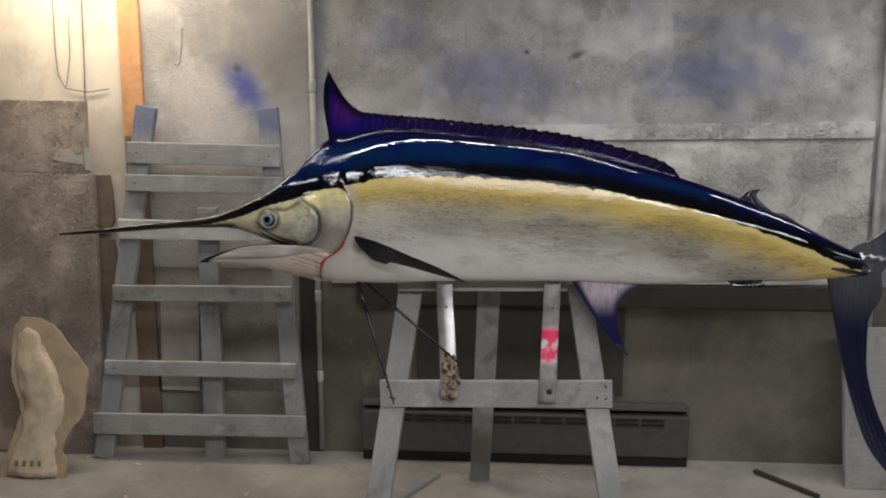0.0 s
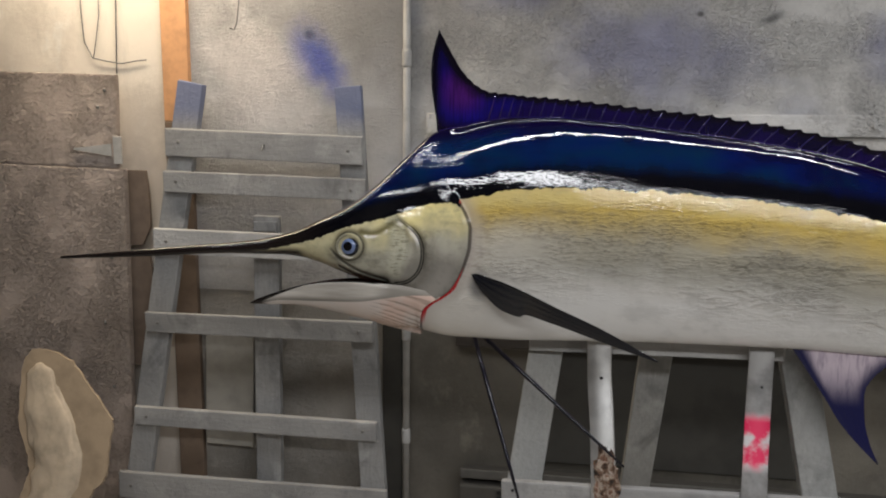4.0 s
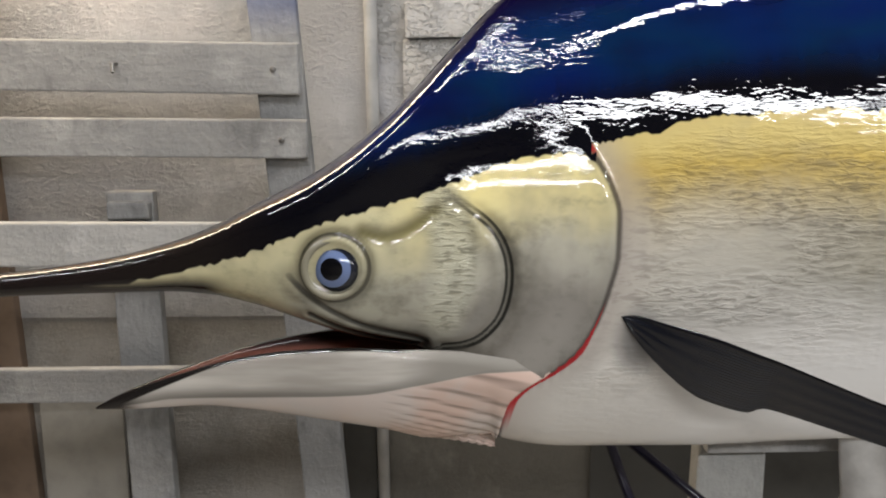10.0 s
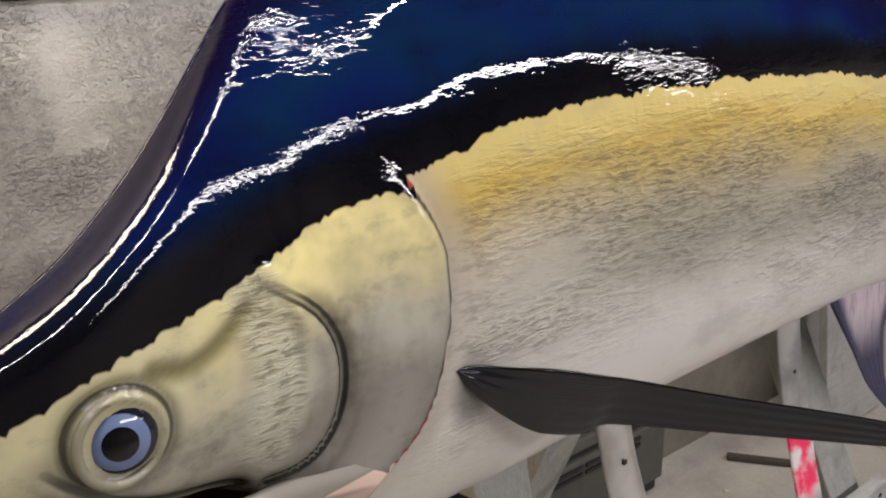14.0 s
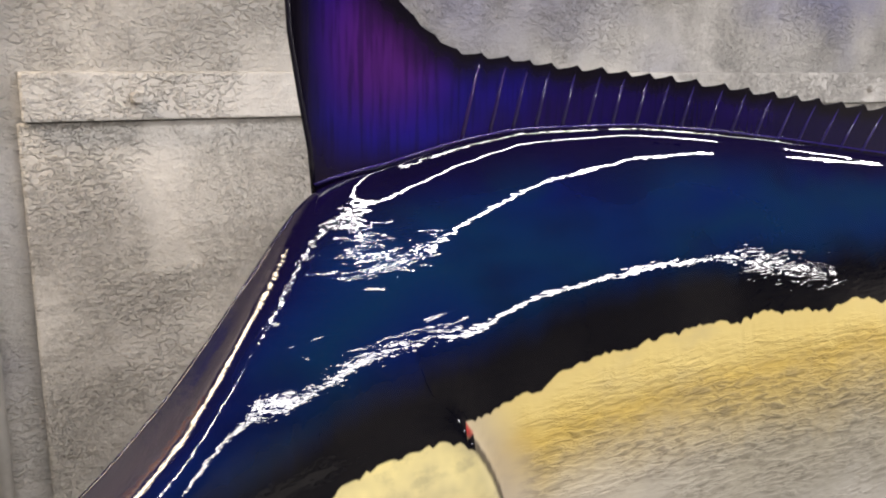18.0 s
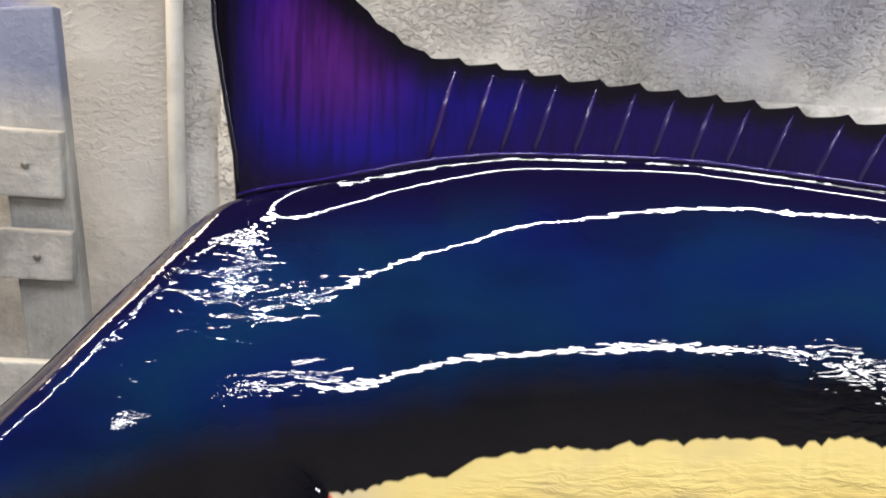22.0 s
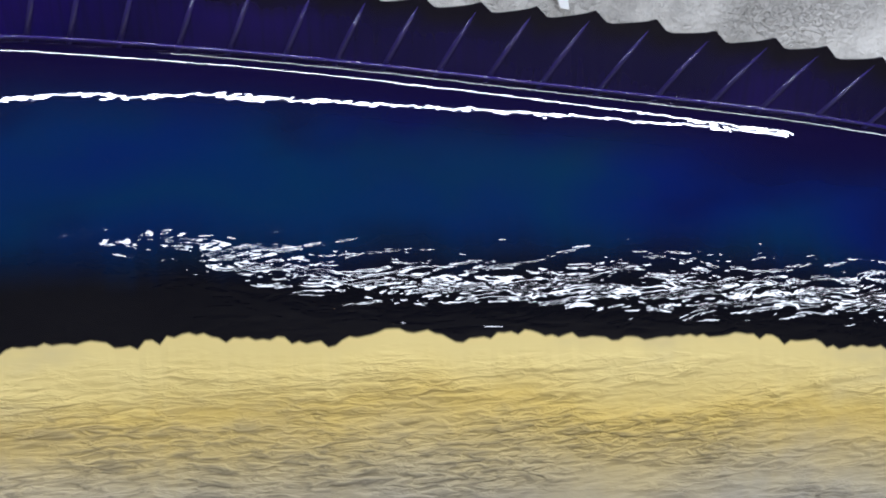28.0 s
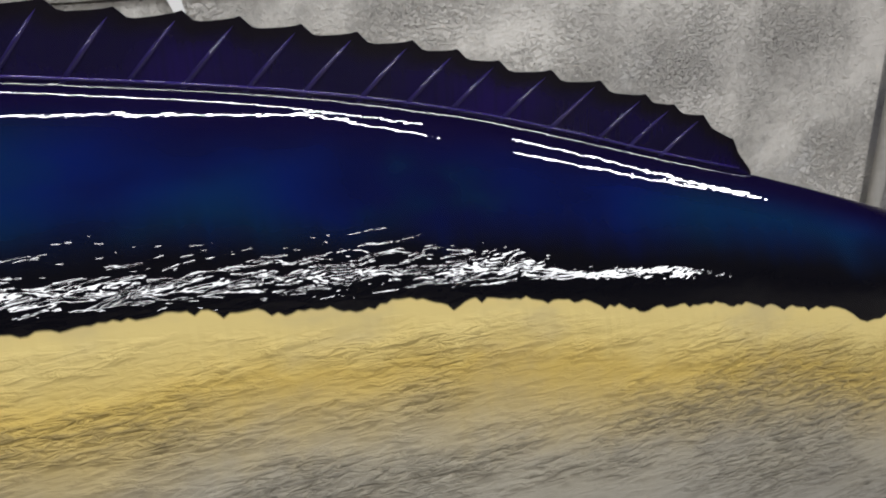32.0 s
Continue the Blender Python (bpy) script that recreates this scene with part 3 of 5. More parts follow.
def fish_paint():
    """Clear-coated airbrush work: blue-black back, yellow band, silver flank, white belly; olive and silver head."""
    m = Mat("fish_paint", 0.34, 0.0, 1.0, 0.02)
    x, y, z = m.xyz()
    e, g, low = m.attr("edge"), m.attr("gill"), m.attr("low")
    head = m.step(g, 0.001, -0.001)
    # back
    patch = m.noise(2.6, 2, 0.45, m.scaled(1.0, 0.3, 2.2))
    back = m.ramp(patch, [(0.34, (0.0022, 0.0022, 0.020)), (0.45, (0.0020, 0.0070, 0.062)), (0.55, (0.0020, 0.0150, 0.052)), (0.66, (0.0022, 0.007, 0.060))])
    back = m.mix(m.math("MULTIPLY", m.step(m.noise(6.5, 3, 0.55, m.scaled(0.9, 0.5, 1.8)), 0.46, 0.66), 0.6), back, (0.0022, 0.0028, 0.020))
    back = m.mix(m.math("MULTIPLY", m.step(m.noise(8.5, 3, 0.5, m.scaled(1.1, 0.5, 1.7)), 0.52, 0.70), 0.5), back, (0.0024, 0.0170, 0.040))
    back = m.mix(m.step(e, 0.078, 0.03), back, (0.003, 0.003, 0.005))
    back = m.mix(m.step(low, 0.90, 0.985), back, (0.0035, 0.002, 0.019))
    back = m.mix(m.step(x, -0.22, -0.36), back, (0.012, 0.009, 0.008))
    # flank
    wob = m.math("MULTIPLY_ADD", m.noise(5.0, 4, 0.6, m.scaled(1.0, 0.5, 2.0)), 0.07, -0.035)
    d = m.math("ADD", e, wob)
    flank = m.ramp(m.step(d, -0.36, 0.0), [(0.0, (0.66, 0.64, 0.61)), (0.12, (0.62, 0.60, 0.57)), (0.26, (0.54, 0.515, 0.475)), (0.50, (0.335, 0.315, 0.265)),
                                           (0.70, (0.36, 0.325, 0.245)), (0.85, (0.45, 0.355, 0.17)), (0.95, (0.53, 0.38, 0.105)), (1.0, (0.60, 0.475, 0.19))])
    flank = m.mix(m.math("MULTIPLY", m.step(g, 0.32, 0.06), m.step(e, -0.05, -0.12, 0.0, 0.6)), flank, (0.56, 0.52, 0.455))
    streak = m.noise(58, 3, 0.6, m.scaled(0.95, 1.0, 3.7), 0.55)
    where = m.math("MULTIPLY", m.step(e, -0.01, -0.085), m.step(e, -0.27, -0.16))
    blotch = m.step(m.noise(7, 4, 0.6, m.scaled(0.8, 1, 2.0)), 0.38, 0.64, 0.12, 1.0)
    lines = m.math("MULTIPLY", m.step(streak, 0.44, 0.64), m.math("MULTIPLY", where, blotch))
    flank = m.mix(m.math("MULTIPLY", lines, 0.56), flank, (0.10, 0.088, 0.065))
    flank = m.mix(m.math("MULTIPLY", m.step(m.noise(9, 4, 0.6, m.scaled(1, 1, 1.8)), 0.5, 0.72), 0.25), flank, (0.20, 0.19, 0.18))
    flank = m.mix(m.math("MULTIPLY", m.step(g, 0.06, 0.0), 0.6), flank, (0.42, 0.37, 0.33))
    # head
    pre, lip, ring, wr = m.attr("pre"), m.attr("lip"), m.attr("ring"), m.attr("wrinkle")
    cloud = m.noise(11, 4, 0.55)
    hd = m.ramp(m.step(m.math("ADD", e, m.math("MULTIPLY_ADD", cloud, 0.07, -0.035)), -0.21, 0.0),
                [(0.0, (0.27, 0.25, 0.22)), (0.2, (0.25, 0.23, 0.20)), (0.42, (0.41, 0.385, 0.32)), (0.62, (0.48, 0.45, 0.355)), (0.80, (0.61, 0.54, 0.315)), (1.0, (0.80, 0.68, 0.30))])
    hd = m.mix(m.step(x, -0.05, -0.17, 0.0, 0.62), hd, (0.41, 0.395, 0.30))
    hd = m.mix(m.math("MULTIPLY", m.step(m.noise(8, 4, 0.6), 0.46, 0.68), 0.6), hd, (0.19, 0.178, 0.15))
    hd = m.mix(m.math("MULTIPLY", m.step(m.noise(30, 5, 0.65, m.scaled(1, 1, 1.6)), 0.5, 0.72), 0.35), hd, (0.16, 0.15, 0.12))
    fine = m.noise(58, 3, 0.6, m.scaled(0.8, 1, 3.4), 0.6)
    scaly = m.step(wr, 0.034, 0.010)
    hd = m.mix(m.math("MULTIPLY", scaly, 0.6), hd, (0.56, 0.545, 0.42))
    hd = m.mix(m.math("MULTIPLY", m.math("MULTIPLY", m.step(fine, 0.52, 0.62), scaly), 0.6), hd, (0.13, 0.12, 0.08))
    # the brow ridge's shadow, painted on as dark olive
    hd = m.mix(m.math("MULTIPLY", m.step(m.attr("brow"), 0.013, 0.001), 0.75), hd, (0.13, 0.11, 0.03))
    rear = m.math("MULTIPLY", m.step(pre, -0.055, 0.0), m.step(pre, 0.004, 0.0))
    rear = m.math("MULTIPLY", rear, m.step(m.noise(16, 4, 0.6), 0.30, 0.62, 0.45, 1.0))
    hd = m.mix(m.math("MULTIPLY", m.math("MULTIPLY", rear, m.step(z, -0.225, -0.27)), 0.9), hd, (0.075, 0.066, 0.05))
    hd = m.mix(m.math("MULTIPLY", m.math("MULTIPLY", m.step(pre, 0.040, 0.0), m.step(pre, -0.004, 0.0)), 0.5), hd, (0.16, 0.15, 0.12))
    hd = m.mix(m.math("MULTIPLY", m.step(m.math("ABSOLUTE", m.math("SUBTRACT", m.math("ABSOLUTE", pre), 0.0030)), 0.0026, 0.0008), m.step(z, -0.222, -0.25, 0.15, 0.9)), hd, (0.014, 0.014, 0.012))
    hd = m.mix(m.math("MULTIPLY", m.step(m.math("ABSOLUTE", lip), 0.0048, 0.0016), m.step(z, -0.296, -0.318, 0.25, 0.96)), hd, (0.016, 0.015, 0.013))
    hd = m.mix(m.math("MULTIPLY", m.step(m.math("ABSOLUTE", lip), 0.022, 0.002), 0.35), hd, (0.10, 0.095, 0.08))
    hd = m.mix(m.math("MULTIPLY", m.step(m.math("ABSOLUTE", m.math("SUBTRACT", ring, 0.0350)), 0.0030, 0.0008), 0.92), hd, (0.02, 0.019, 0.015))
    hd = m.mix(m.math("MULTIPLY", m.step(m.math("ABSOLUTE", m.math("SUBTRACT", ring, 0.0350)), 0.015, 0.0), 0.5), hd, (0.10, 0.09, 0.06))
    hd = m.mix(m.math("MULTIPLY", m.step(g, -0.035, 0.0), 0.35), hd, (0.14, 0.13, 0.115))
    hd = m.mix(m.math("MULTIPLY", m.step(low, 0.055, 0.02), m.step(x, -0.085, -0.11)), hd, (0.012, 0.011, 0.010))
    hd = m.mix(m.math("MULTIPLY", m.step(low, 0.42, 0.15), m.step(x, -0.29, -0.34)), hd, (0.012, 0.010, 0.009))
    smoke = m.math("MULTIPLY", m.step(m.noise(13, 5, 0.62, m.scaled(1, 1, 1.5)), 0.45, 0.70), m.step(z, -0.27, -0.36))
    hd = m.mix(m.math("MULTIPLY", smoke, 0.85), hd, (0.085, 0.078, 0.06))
    root = m.math("SQRT", m.math("ADD", m.math("POWER", m.math("SUBTRACT", x, 0.128), 2.0), m.math("POWER", m.math("MULTIPLY", m.math("ADD", z, 0.385), 0.75), 2.0)))
    flank = m.mix(m.step(root, 0.036, 0.010, 0.0, 0.7), flank, (0.055, 0.055, 0.06))
    c = m.mix(head, flank, hd)
    c = m.mix(m.math("MULTIPLY", m.step(m.math("ABSOLUTE", g), 0.0065, 0.0015), 0.85), c, (0.035, 0.028, 0.025))
    thick = m.step(z, -0.355, -0.405, 0.0013, 0.0048)
    red = m.math("MULTIPLY", m.step(m.math("SUBTRACT", m.math("ABSOLUTE", m.math("SUBTRACT", g, m.step(z, -0.36, -0.41, 0.0, 0.0045))), thick), 0.001, -0.001), m.math("MULTIPLY", m.step(z, -0.335, -0.365), m.step(z, -0.50, -0.45)))
    nick = m.math("MULTIPLY", m.step(m.math("ABSOLUTE", m.math("SUBTRACT", g, 0.002)), 0.005, 0.002), m.math("MULTIPLY", m.step(z, -0.186, -0.176), m.step(z, -0.158, -0.166, 0.0, 0.8)))
    red = m.math("MAXIMUM", red, nick)
    c = m.mix(red, c, (0.38, 0.006, 0.012))
    c = m.mix(m.step(e, -0.0012, 0.0012), c, back)
    c = m.mix(m.step(x, -0.40, -0.47), c, (0.014, 0.010, 0.009))
    m.colour(c)
    skin = m.bump(m.math("MULTIPLY", m.math("MULTIPLY", streak, blotch), m.math("MULTIPLY", m.step(g, 0.02, 0.07), m.math("MULTIPLY", m.step(e, -0.002, -0.035), m.math("MULTIPLY", m.step(e, -0.30, -0.22, 0.25, 1.0), m.step(x, 0.40, 0.80, 0.75, 2.0))))), 1.0, 0.0062)
    skin = m.bump(m.math("MULTIPLY", fine, m.math("MULTIPLY", scaly, head)), 0.9, 0.004, skin)
    wave = m.noise(64, 2, 0.5, m.scaled(0.55, 0.4, 2.2), 0.9)
    along = m.math("MULTIPLY", m.step(x, 0.33, 0.42), m.math("MULTIPLY", m.math("MULTIPLY", m.step(x, 1.10, 0.98), m.step(e, -0.09, -0.03, 0.0, 1.0)), m.step(e, 0.085, 0.055)))
    blob = m.math("MULTIPLY", m.step(m.math("ABSOLUTE", m.math("SUBTRACT", x, 0.025)), 0.075, 0.03), m.math("MULTIPLY", m.step(e, 0.04, 0.06), m.step(e, 0.125, 0.10)))
    nape = m.math("MULTIPLY", m.math("MULTIPLY", m.step(x, -0.085, -0.045), m.step(x, 0.105, 0.06)), m.math("MULTIPLY", m.step(z, -0.120, -0.085), m.step(z, -0.012, -0.040)))
    along = m.math("MAXIMUM", along, m.math("MULTIPLY", nape, 1.7))
    coat = m.bump(m.math("MULTIPLY", wave, m.math("MAXIMUM", along, m.math("MULTIPLY", blob, 0.22))), 0.172, 0.004)
    coat = m.bump(m.math("MULTIPLY", m.noise(140, 3, 0.6), head), 0.12, 0.002, coat)
    coat = m.bump(m.noise(9, 2, 0.5, m.scaled(0.6, 1, 1.4)), 0.08, 0.02, coat)
    coat = m.bump(m.noise(38, 3, 0.6, m.scaled(0.7, 1, 1.6)), 0.105, 0.004, coat)
    m.normal(skin, coat)
    return m.m


M_FISH = fish_paint()
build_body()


def fin_paint(name, inner, outer, tip, centre, reach, streaks=0.5):
    """Airbrushed fin: an inner tint that fades outwards, fine rays along it."""
    m = Mat(name, 0.3, 0.0, 1.0, 0.04)
    v = m.t.nodes.new("ShaderNodeVectorMath")
    v.operation = "DISTANCE"
    m.to(m.co, v.inputs[0])
    v.inputs[1].default_value = centre
    f = m.step(v.outputs["Value"], 0.15 * reach, reach)
    c = m.mix(f, inner, outer)
    c = m.mix(m.math("MULTIPLY", m.step(m.noise(30, 3, 0.5, m.scaled(6, 1, 0.6)), 0.4, 0.7), streaks), c, tip)
    m.colour(c)
    m.normal(m.bump(m.noise(40, 3, 0.5, m.scaled(6, 1, 0.5)), 0.12, 0.002))
    return m.m


def dorsal_paint(name):
    """Violet lobe, blue web, black base and rim, with fine upright streaks."""
    m = Mat(name, 0.5, 0.0, 0.8, 0.03)
    s = m.attr("rise")
    x, y, z = m.xyz()
    v = m.t.nodes.new("ShaderNodeVectorMath")
    v.operation = "DISTANCE"
    m.to(m.co, v.inputs[0])
    v.inputs[1].default_value = (0.062, 0, 0.112)
    web = m.mix(m.step(x, 0.08, 0.42), (0.007, 0.004, 0.150), (0.004, 0.0025, 0.024))
    web = m.mix(m.step(m.noise(7, 3, 0.5), 0.4, 0.7), web, (0.008, 0.003, 0.055))
    c = m.mix(m.step(v.outputs["Value"], 0.085, 0.01), web, (0.060, 0.009, 0.125))
    c = m.mix(m.math("MULTIPLY", m.step(m.noise(30, 3, 0.5, m.scaled(7, 1, 0.5)), 0.42, 0.7), 0.5), c, (0.004, 0.003, 0.02))
    rim = m.step(m.math("ADD", s, m.math("MULTIPLY_ADD", m.noise(14, 3), 0.3, -0.15)), 0.62, 0.95)
    c = m.mix(rim, c, (0.004, 0.003, 0.007))
    c = m.mix(m.step(s, 0.30, 0.06), c, (0.006, 0.003, 0.02))
    c = m.mix(m.step(x, 0.022, -0.012), c, (0.004, 0.003, 0.007))
    m.colour(c)
    m.normal(m.bump(m.noise(30, 3, 0.55, m.scaled(5, 1, 0.9)), 0.05, 0.003))
    return m.m


M_DORSAL = dorsal_paint("dorsal_paint")
M_RIM = plain("fin_rim", (0.006, 0.005, 0.008), 0.9)
def pectoral_paint():
    """Blue-black gloss with fine rays that run along the fin."""
    m = Mat("pectoral_paint", 0.45, 0.0, 1.0, 0.10)
    u = m.attr("chord")
    rays = m.math("MULTIPLY_ADD", m.math("SINE", m.math("MULTIPLY", u, 150.0)), 0.5, 0.5)
    rays = m.math("MULTIPLY", rays, m.step(m.xyz()[0], 0.14, 0.24))
    c = m.mix(m.math("MULTIPLY", rays, 0.7), (0.009, 0.010, 0.014), (0.024, 0.026, 0.034))
    c = m.mix(m.step(u, 0.12, 0.0), c, (0.004, 0.004, 0.005))
    m.colour(c)
    m.normal(m.bump(rays, 0.15, 0.001))
    return m.m


M_PECT = pectoral_paint()
M_BLACKFIN = fin_paint("black_fin", (0.012, 0.012, 0.014), (0.010, 0.010, 0.012), (0.022, 0.024, 0.028), (0.15, -0.1, -0.35), 0.3, 0.6)
M_FINEDGE = plain("fin_edge", (0.006, 0.005, 0.012), 0.25)


def anal_paint():
    """Deep blue edges and tip, pale pink middle."""
    m = Mat("anal_paint", 0.35, 0.0, 1.0, 0.04)
    u, z = m.attr("chord"), m.xyz()[2]
    pale = m.math("MULTIPLY", m.math("MULTIPLY", m.step(u, 0.06, 0.22), m.step(u, 1.0, 0.70)), m.step(z, -0.655, -0.545))
    pale = m.math("MULTIPLY", pale, m.step(m.noise(20, 4, 0.6, m.scaled(4, 1, 0.7)), 0.30, 0.55, 0.6, 1.0))
    m.colour(m.mix(pale, (0.008, 0.009, 0.052), (0.50, 0.42, 0.47)))
    m.normal(m.bump(m.noise(40, 3, 0.5, m.scaled(6, 1, 0.5)), 0.12, 0.002))
    return m.m


M_ANAL = anal_paint()
M_TAIL = fin_paint("tail_paint", (0.07, 0.07, 0.078), (0.005, 0.006, 0.028), (0.006, 0.007, 0.018), (1.93, 0, -0.44), 0.26, 0.35)

# upper edge of the first dorsal: a tall lobe, then scalloped webs between the spine tips
LOBE = [(0.000, 1.757), (0.012, 1.737), (0.026, 1.712), (0.042, 1.685), (0.054, 1.665), (0.068, 1.648), (0.085, 1.631), (0.104, 1.617), (0.124, 1.607)]
TIPS = [(0.148, 1.604), (0.174, 1.602), (0.196, 1.599), (0.219, 1.597), (0.247, 1.595), (0.275, 1.594), (0.303, 1.591), (0.331, 1.589), (0.358, 1.587),
        (0.390, 1.584), (0.428, 1.580), (0.461, 1.576), (0.498, 1.572), (0.533, 1.568), (0.567, 1.565), (0.605, 1.561), (0.642, 1.558), (0.682, 1.555),
        (0.724, 1.549), (0.766, 1.541), (0.809, 1.536), (0.847, 1.530), (0.889, 1.522), (0.929, 1.514), (0.971, 1.505), (1.006, 1.496), (1.040, 1.485),
        (1.085, 1.474), (1.129, 1.462), (1.172, 1.447), (1.200, 1.436), (1.230, 1.424), (1.262, 1.400)]
FRONT = [(0.000, 1.490), (-0.003, 1.530), (-0.010, 1.570), (-0.017, 1.615), (-0.019, 1.655), (-0.016, 1.695), (-0.009, 1.728)]


def fin_root(x, h):
    """Where the spine that ends at x leaves the back."""
    if x < 0.148:
        return interp(x, [(0.0, 0.0), (0.054, 0.038), (0.104, 0.084), (0.148, 0.128)])
    return x - h * interp(x, [(0.148, 0.27), (0.3, 0.29), (0.45, 0.43), (0.6, 0.60), (0.72, 0.73), (0.85, 0.88), (1.1, 0.95), (1.26, 1.0)])


def lean(bm):
    """The fin leans a little out of the upright."""
    for v in bm.verts:
        v.co.y -= 0.08 * max(0.0, v.co.z + Z0 - interp(v.co.x, TOP))


def dorsal_fin():
    edge = []
    for a, b in zip(LOBE + TIPS, (LOBE + TIPS)[1:] + [(1.285, 1.368)]):
        step = b[0] - a[0]
        for s in (0.0, 0.12, 0.3, 0.5, 0.7, 0.88):
            dip = 0.16 * min(step, 0.042) * min(s / 0.14, 1) * (1 - s) ** 0.7 * 1.3
            edge.append((a[0] + s * step + (min(0.0025, 0.08 * step) if s == 0.12 else 0), a[1] + s * (b[1] - a[1]) - dip))
    edge.append((1.285, 1.366))
    bm = bmesh.new()
    rise = bm.verts.layers.float.new("rise")
    cols = []
    # columns from base to edge: front ones fan from the leading edge
    for x, z in edge:
        h = z - interp(x, TOP)
        base = fin_root(x, h)
        bz = interp(base, TOP) - 0.012
        col = []
        for s in np.linspace(0, 1, 9):
            px, pz = base + s * (x - base), bz + s * (z - bz)
            if x < 0.05:
                px += (interp(pz, [(q, p) for p, q in FRONT]) - 0.0) * (1 - s) * 0.9 * max(0, 1 - x / 0.05)
            th = 0.0018
            col.append((px, pz - Z0, th))
        cols.append(col)
    front_col = [(interp(z, [(q, p) for p, q in FRONT]), z - Z0, 0.0018) for z in np.linspace(1.490, 1.757, 9)]
    front_col[-1] = (0.0, 1.757 - Z0, 0.0012)
    cols[0] = front_col
    near = [[bm.verts.new((x, -t, z)) for x, z, t in c] for c in cols]
    far = [[bm.verts.new((x, t, z)) for x, z, t in c] for c in cols]
    for grid in (near, far):
        for c in grid:
            for k, v in enumerate(c):
                v[rise] = k / 8
    for grid, flip in ((near, False), (far, True)):
        for p, q in zip(grid, grid[1:]):
            for k in range(8):
                f = (p[k], q[k], q[k + 1], p[k + 1])
                try:
                    bm.faces.new(f[::-1] if flip else f)
                except ValueError:
                    pass
    for p, q, r, s in zip(near, near[1:], far, far[1:]):
        bm.faces.new([bm.verts.new(v.co) for v in (p[8], q[8], s[8], r[8])]).material_index = 1
    for k in range(8):
        bm.faces.new((near[0][k], near[0][k + 1], far[0][k + 1], far[0][k]))
        bm.faces.new((near[-1][k + 1], near[-1][k], far[-1][k], far[-1][k + 1]))
    bmesh.ops.recalc_face_normals(bm, faces=bm.faces[:])
    lean(bm)
    fin = smooth(part("dorsal_fin", bm, [M_DORSAL, M_RIM], fish, "violet-blue dorsal fin with scalloped black edge"))
    for x, z in TIPS[:-1]:
        h = z - interp(x, TOP)
        base = fin_root(x, h)
        b2 = bmesh.new()
        bz = interp(base, TOP) - 0.002
        add_tube(b2, [(base, -0.0012, bz - Z0), ((base + x) / 2, -0.001, (bz + z) / 2 - Z0), (x, -0.0005, z - Z0 - 0.001)], [0.0023, 0.0019, 0.0010], 8)
        lean(b2)
        smooth(part("spine", b2, M_SPINE, fin))
    b2 = bmesh.new()
    add_tube(b2, [(x, -0.0030, interp(x, TOP) - Z0 + 0.003) for x in np.linspace(0.0, 1.27, 90)], 0.0014, 7)
    smooth(part("fin_bead", b2, M_BEAD, fin))
    b2 = bmesh.new()
    add_tube(b2, [(p + 0.001, 0, q - Z0) for p, q in FRONT] + [(0.0, 0, 1.757 - Z0)], [0.0024] * 6 + [0.0022, 0.0012], 7)
    lean(b2)
    smooth(part("leading_spine", b2, M_FINEDGE, fin))


M_SPINE = fin_paint("spine_paint", (0.040, 0.014, 0.095), (0.022, 0.016, 0.080), (0.009, 0.006, 0.030), (0.065, 0, 0.115), 0.16, 0.3)
M_BEAD = fin_paint("bead_paint", (0.02, 0.008, 0.09), (0.014, 0.008, 0.085), (0.01, 0.006, 0.06), (0.065, 0, 0.115), 0.16, 0.3)
dorsal_fin()


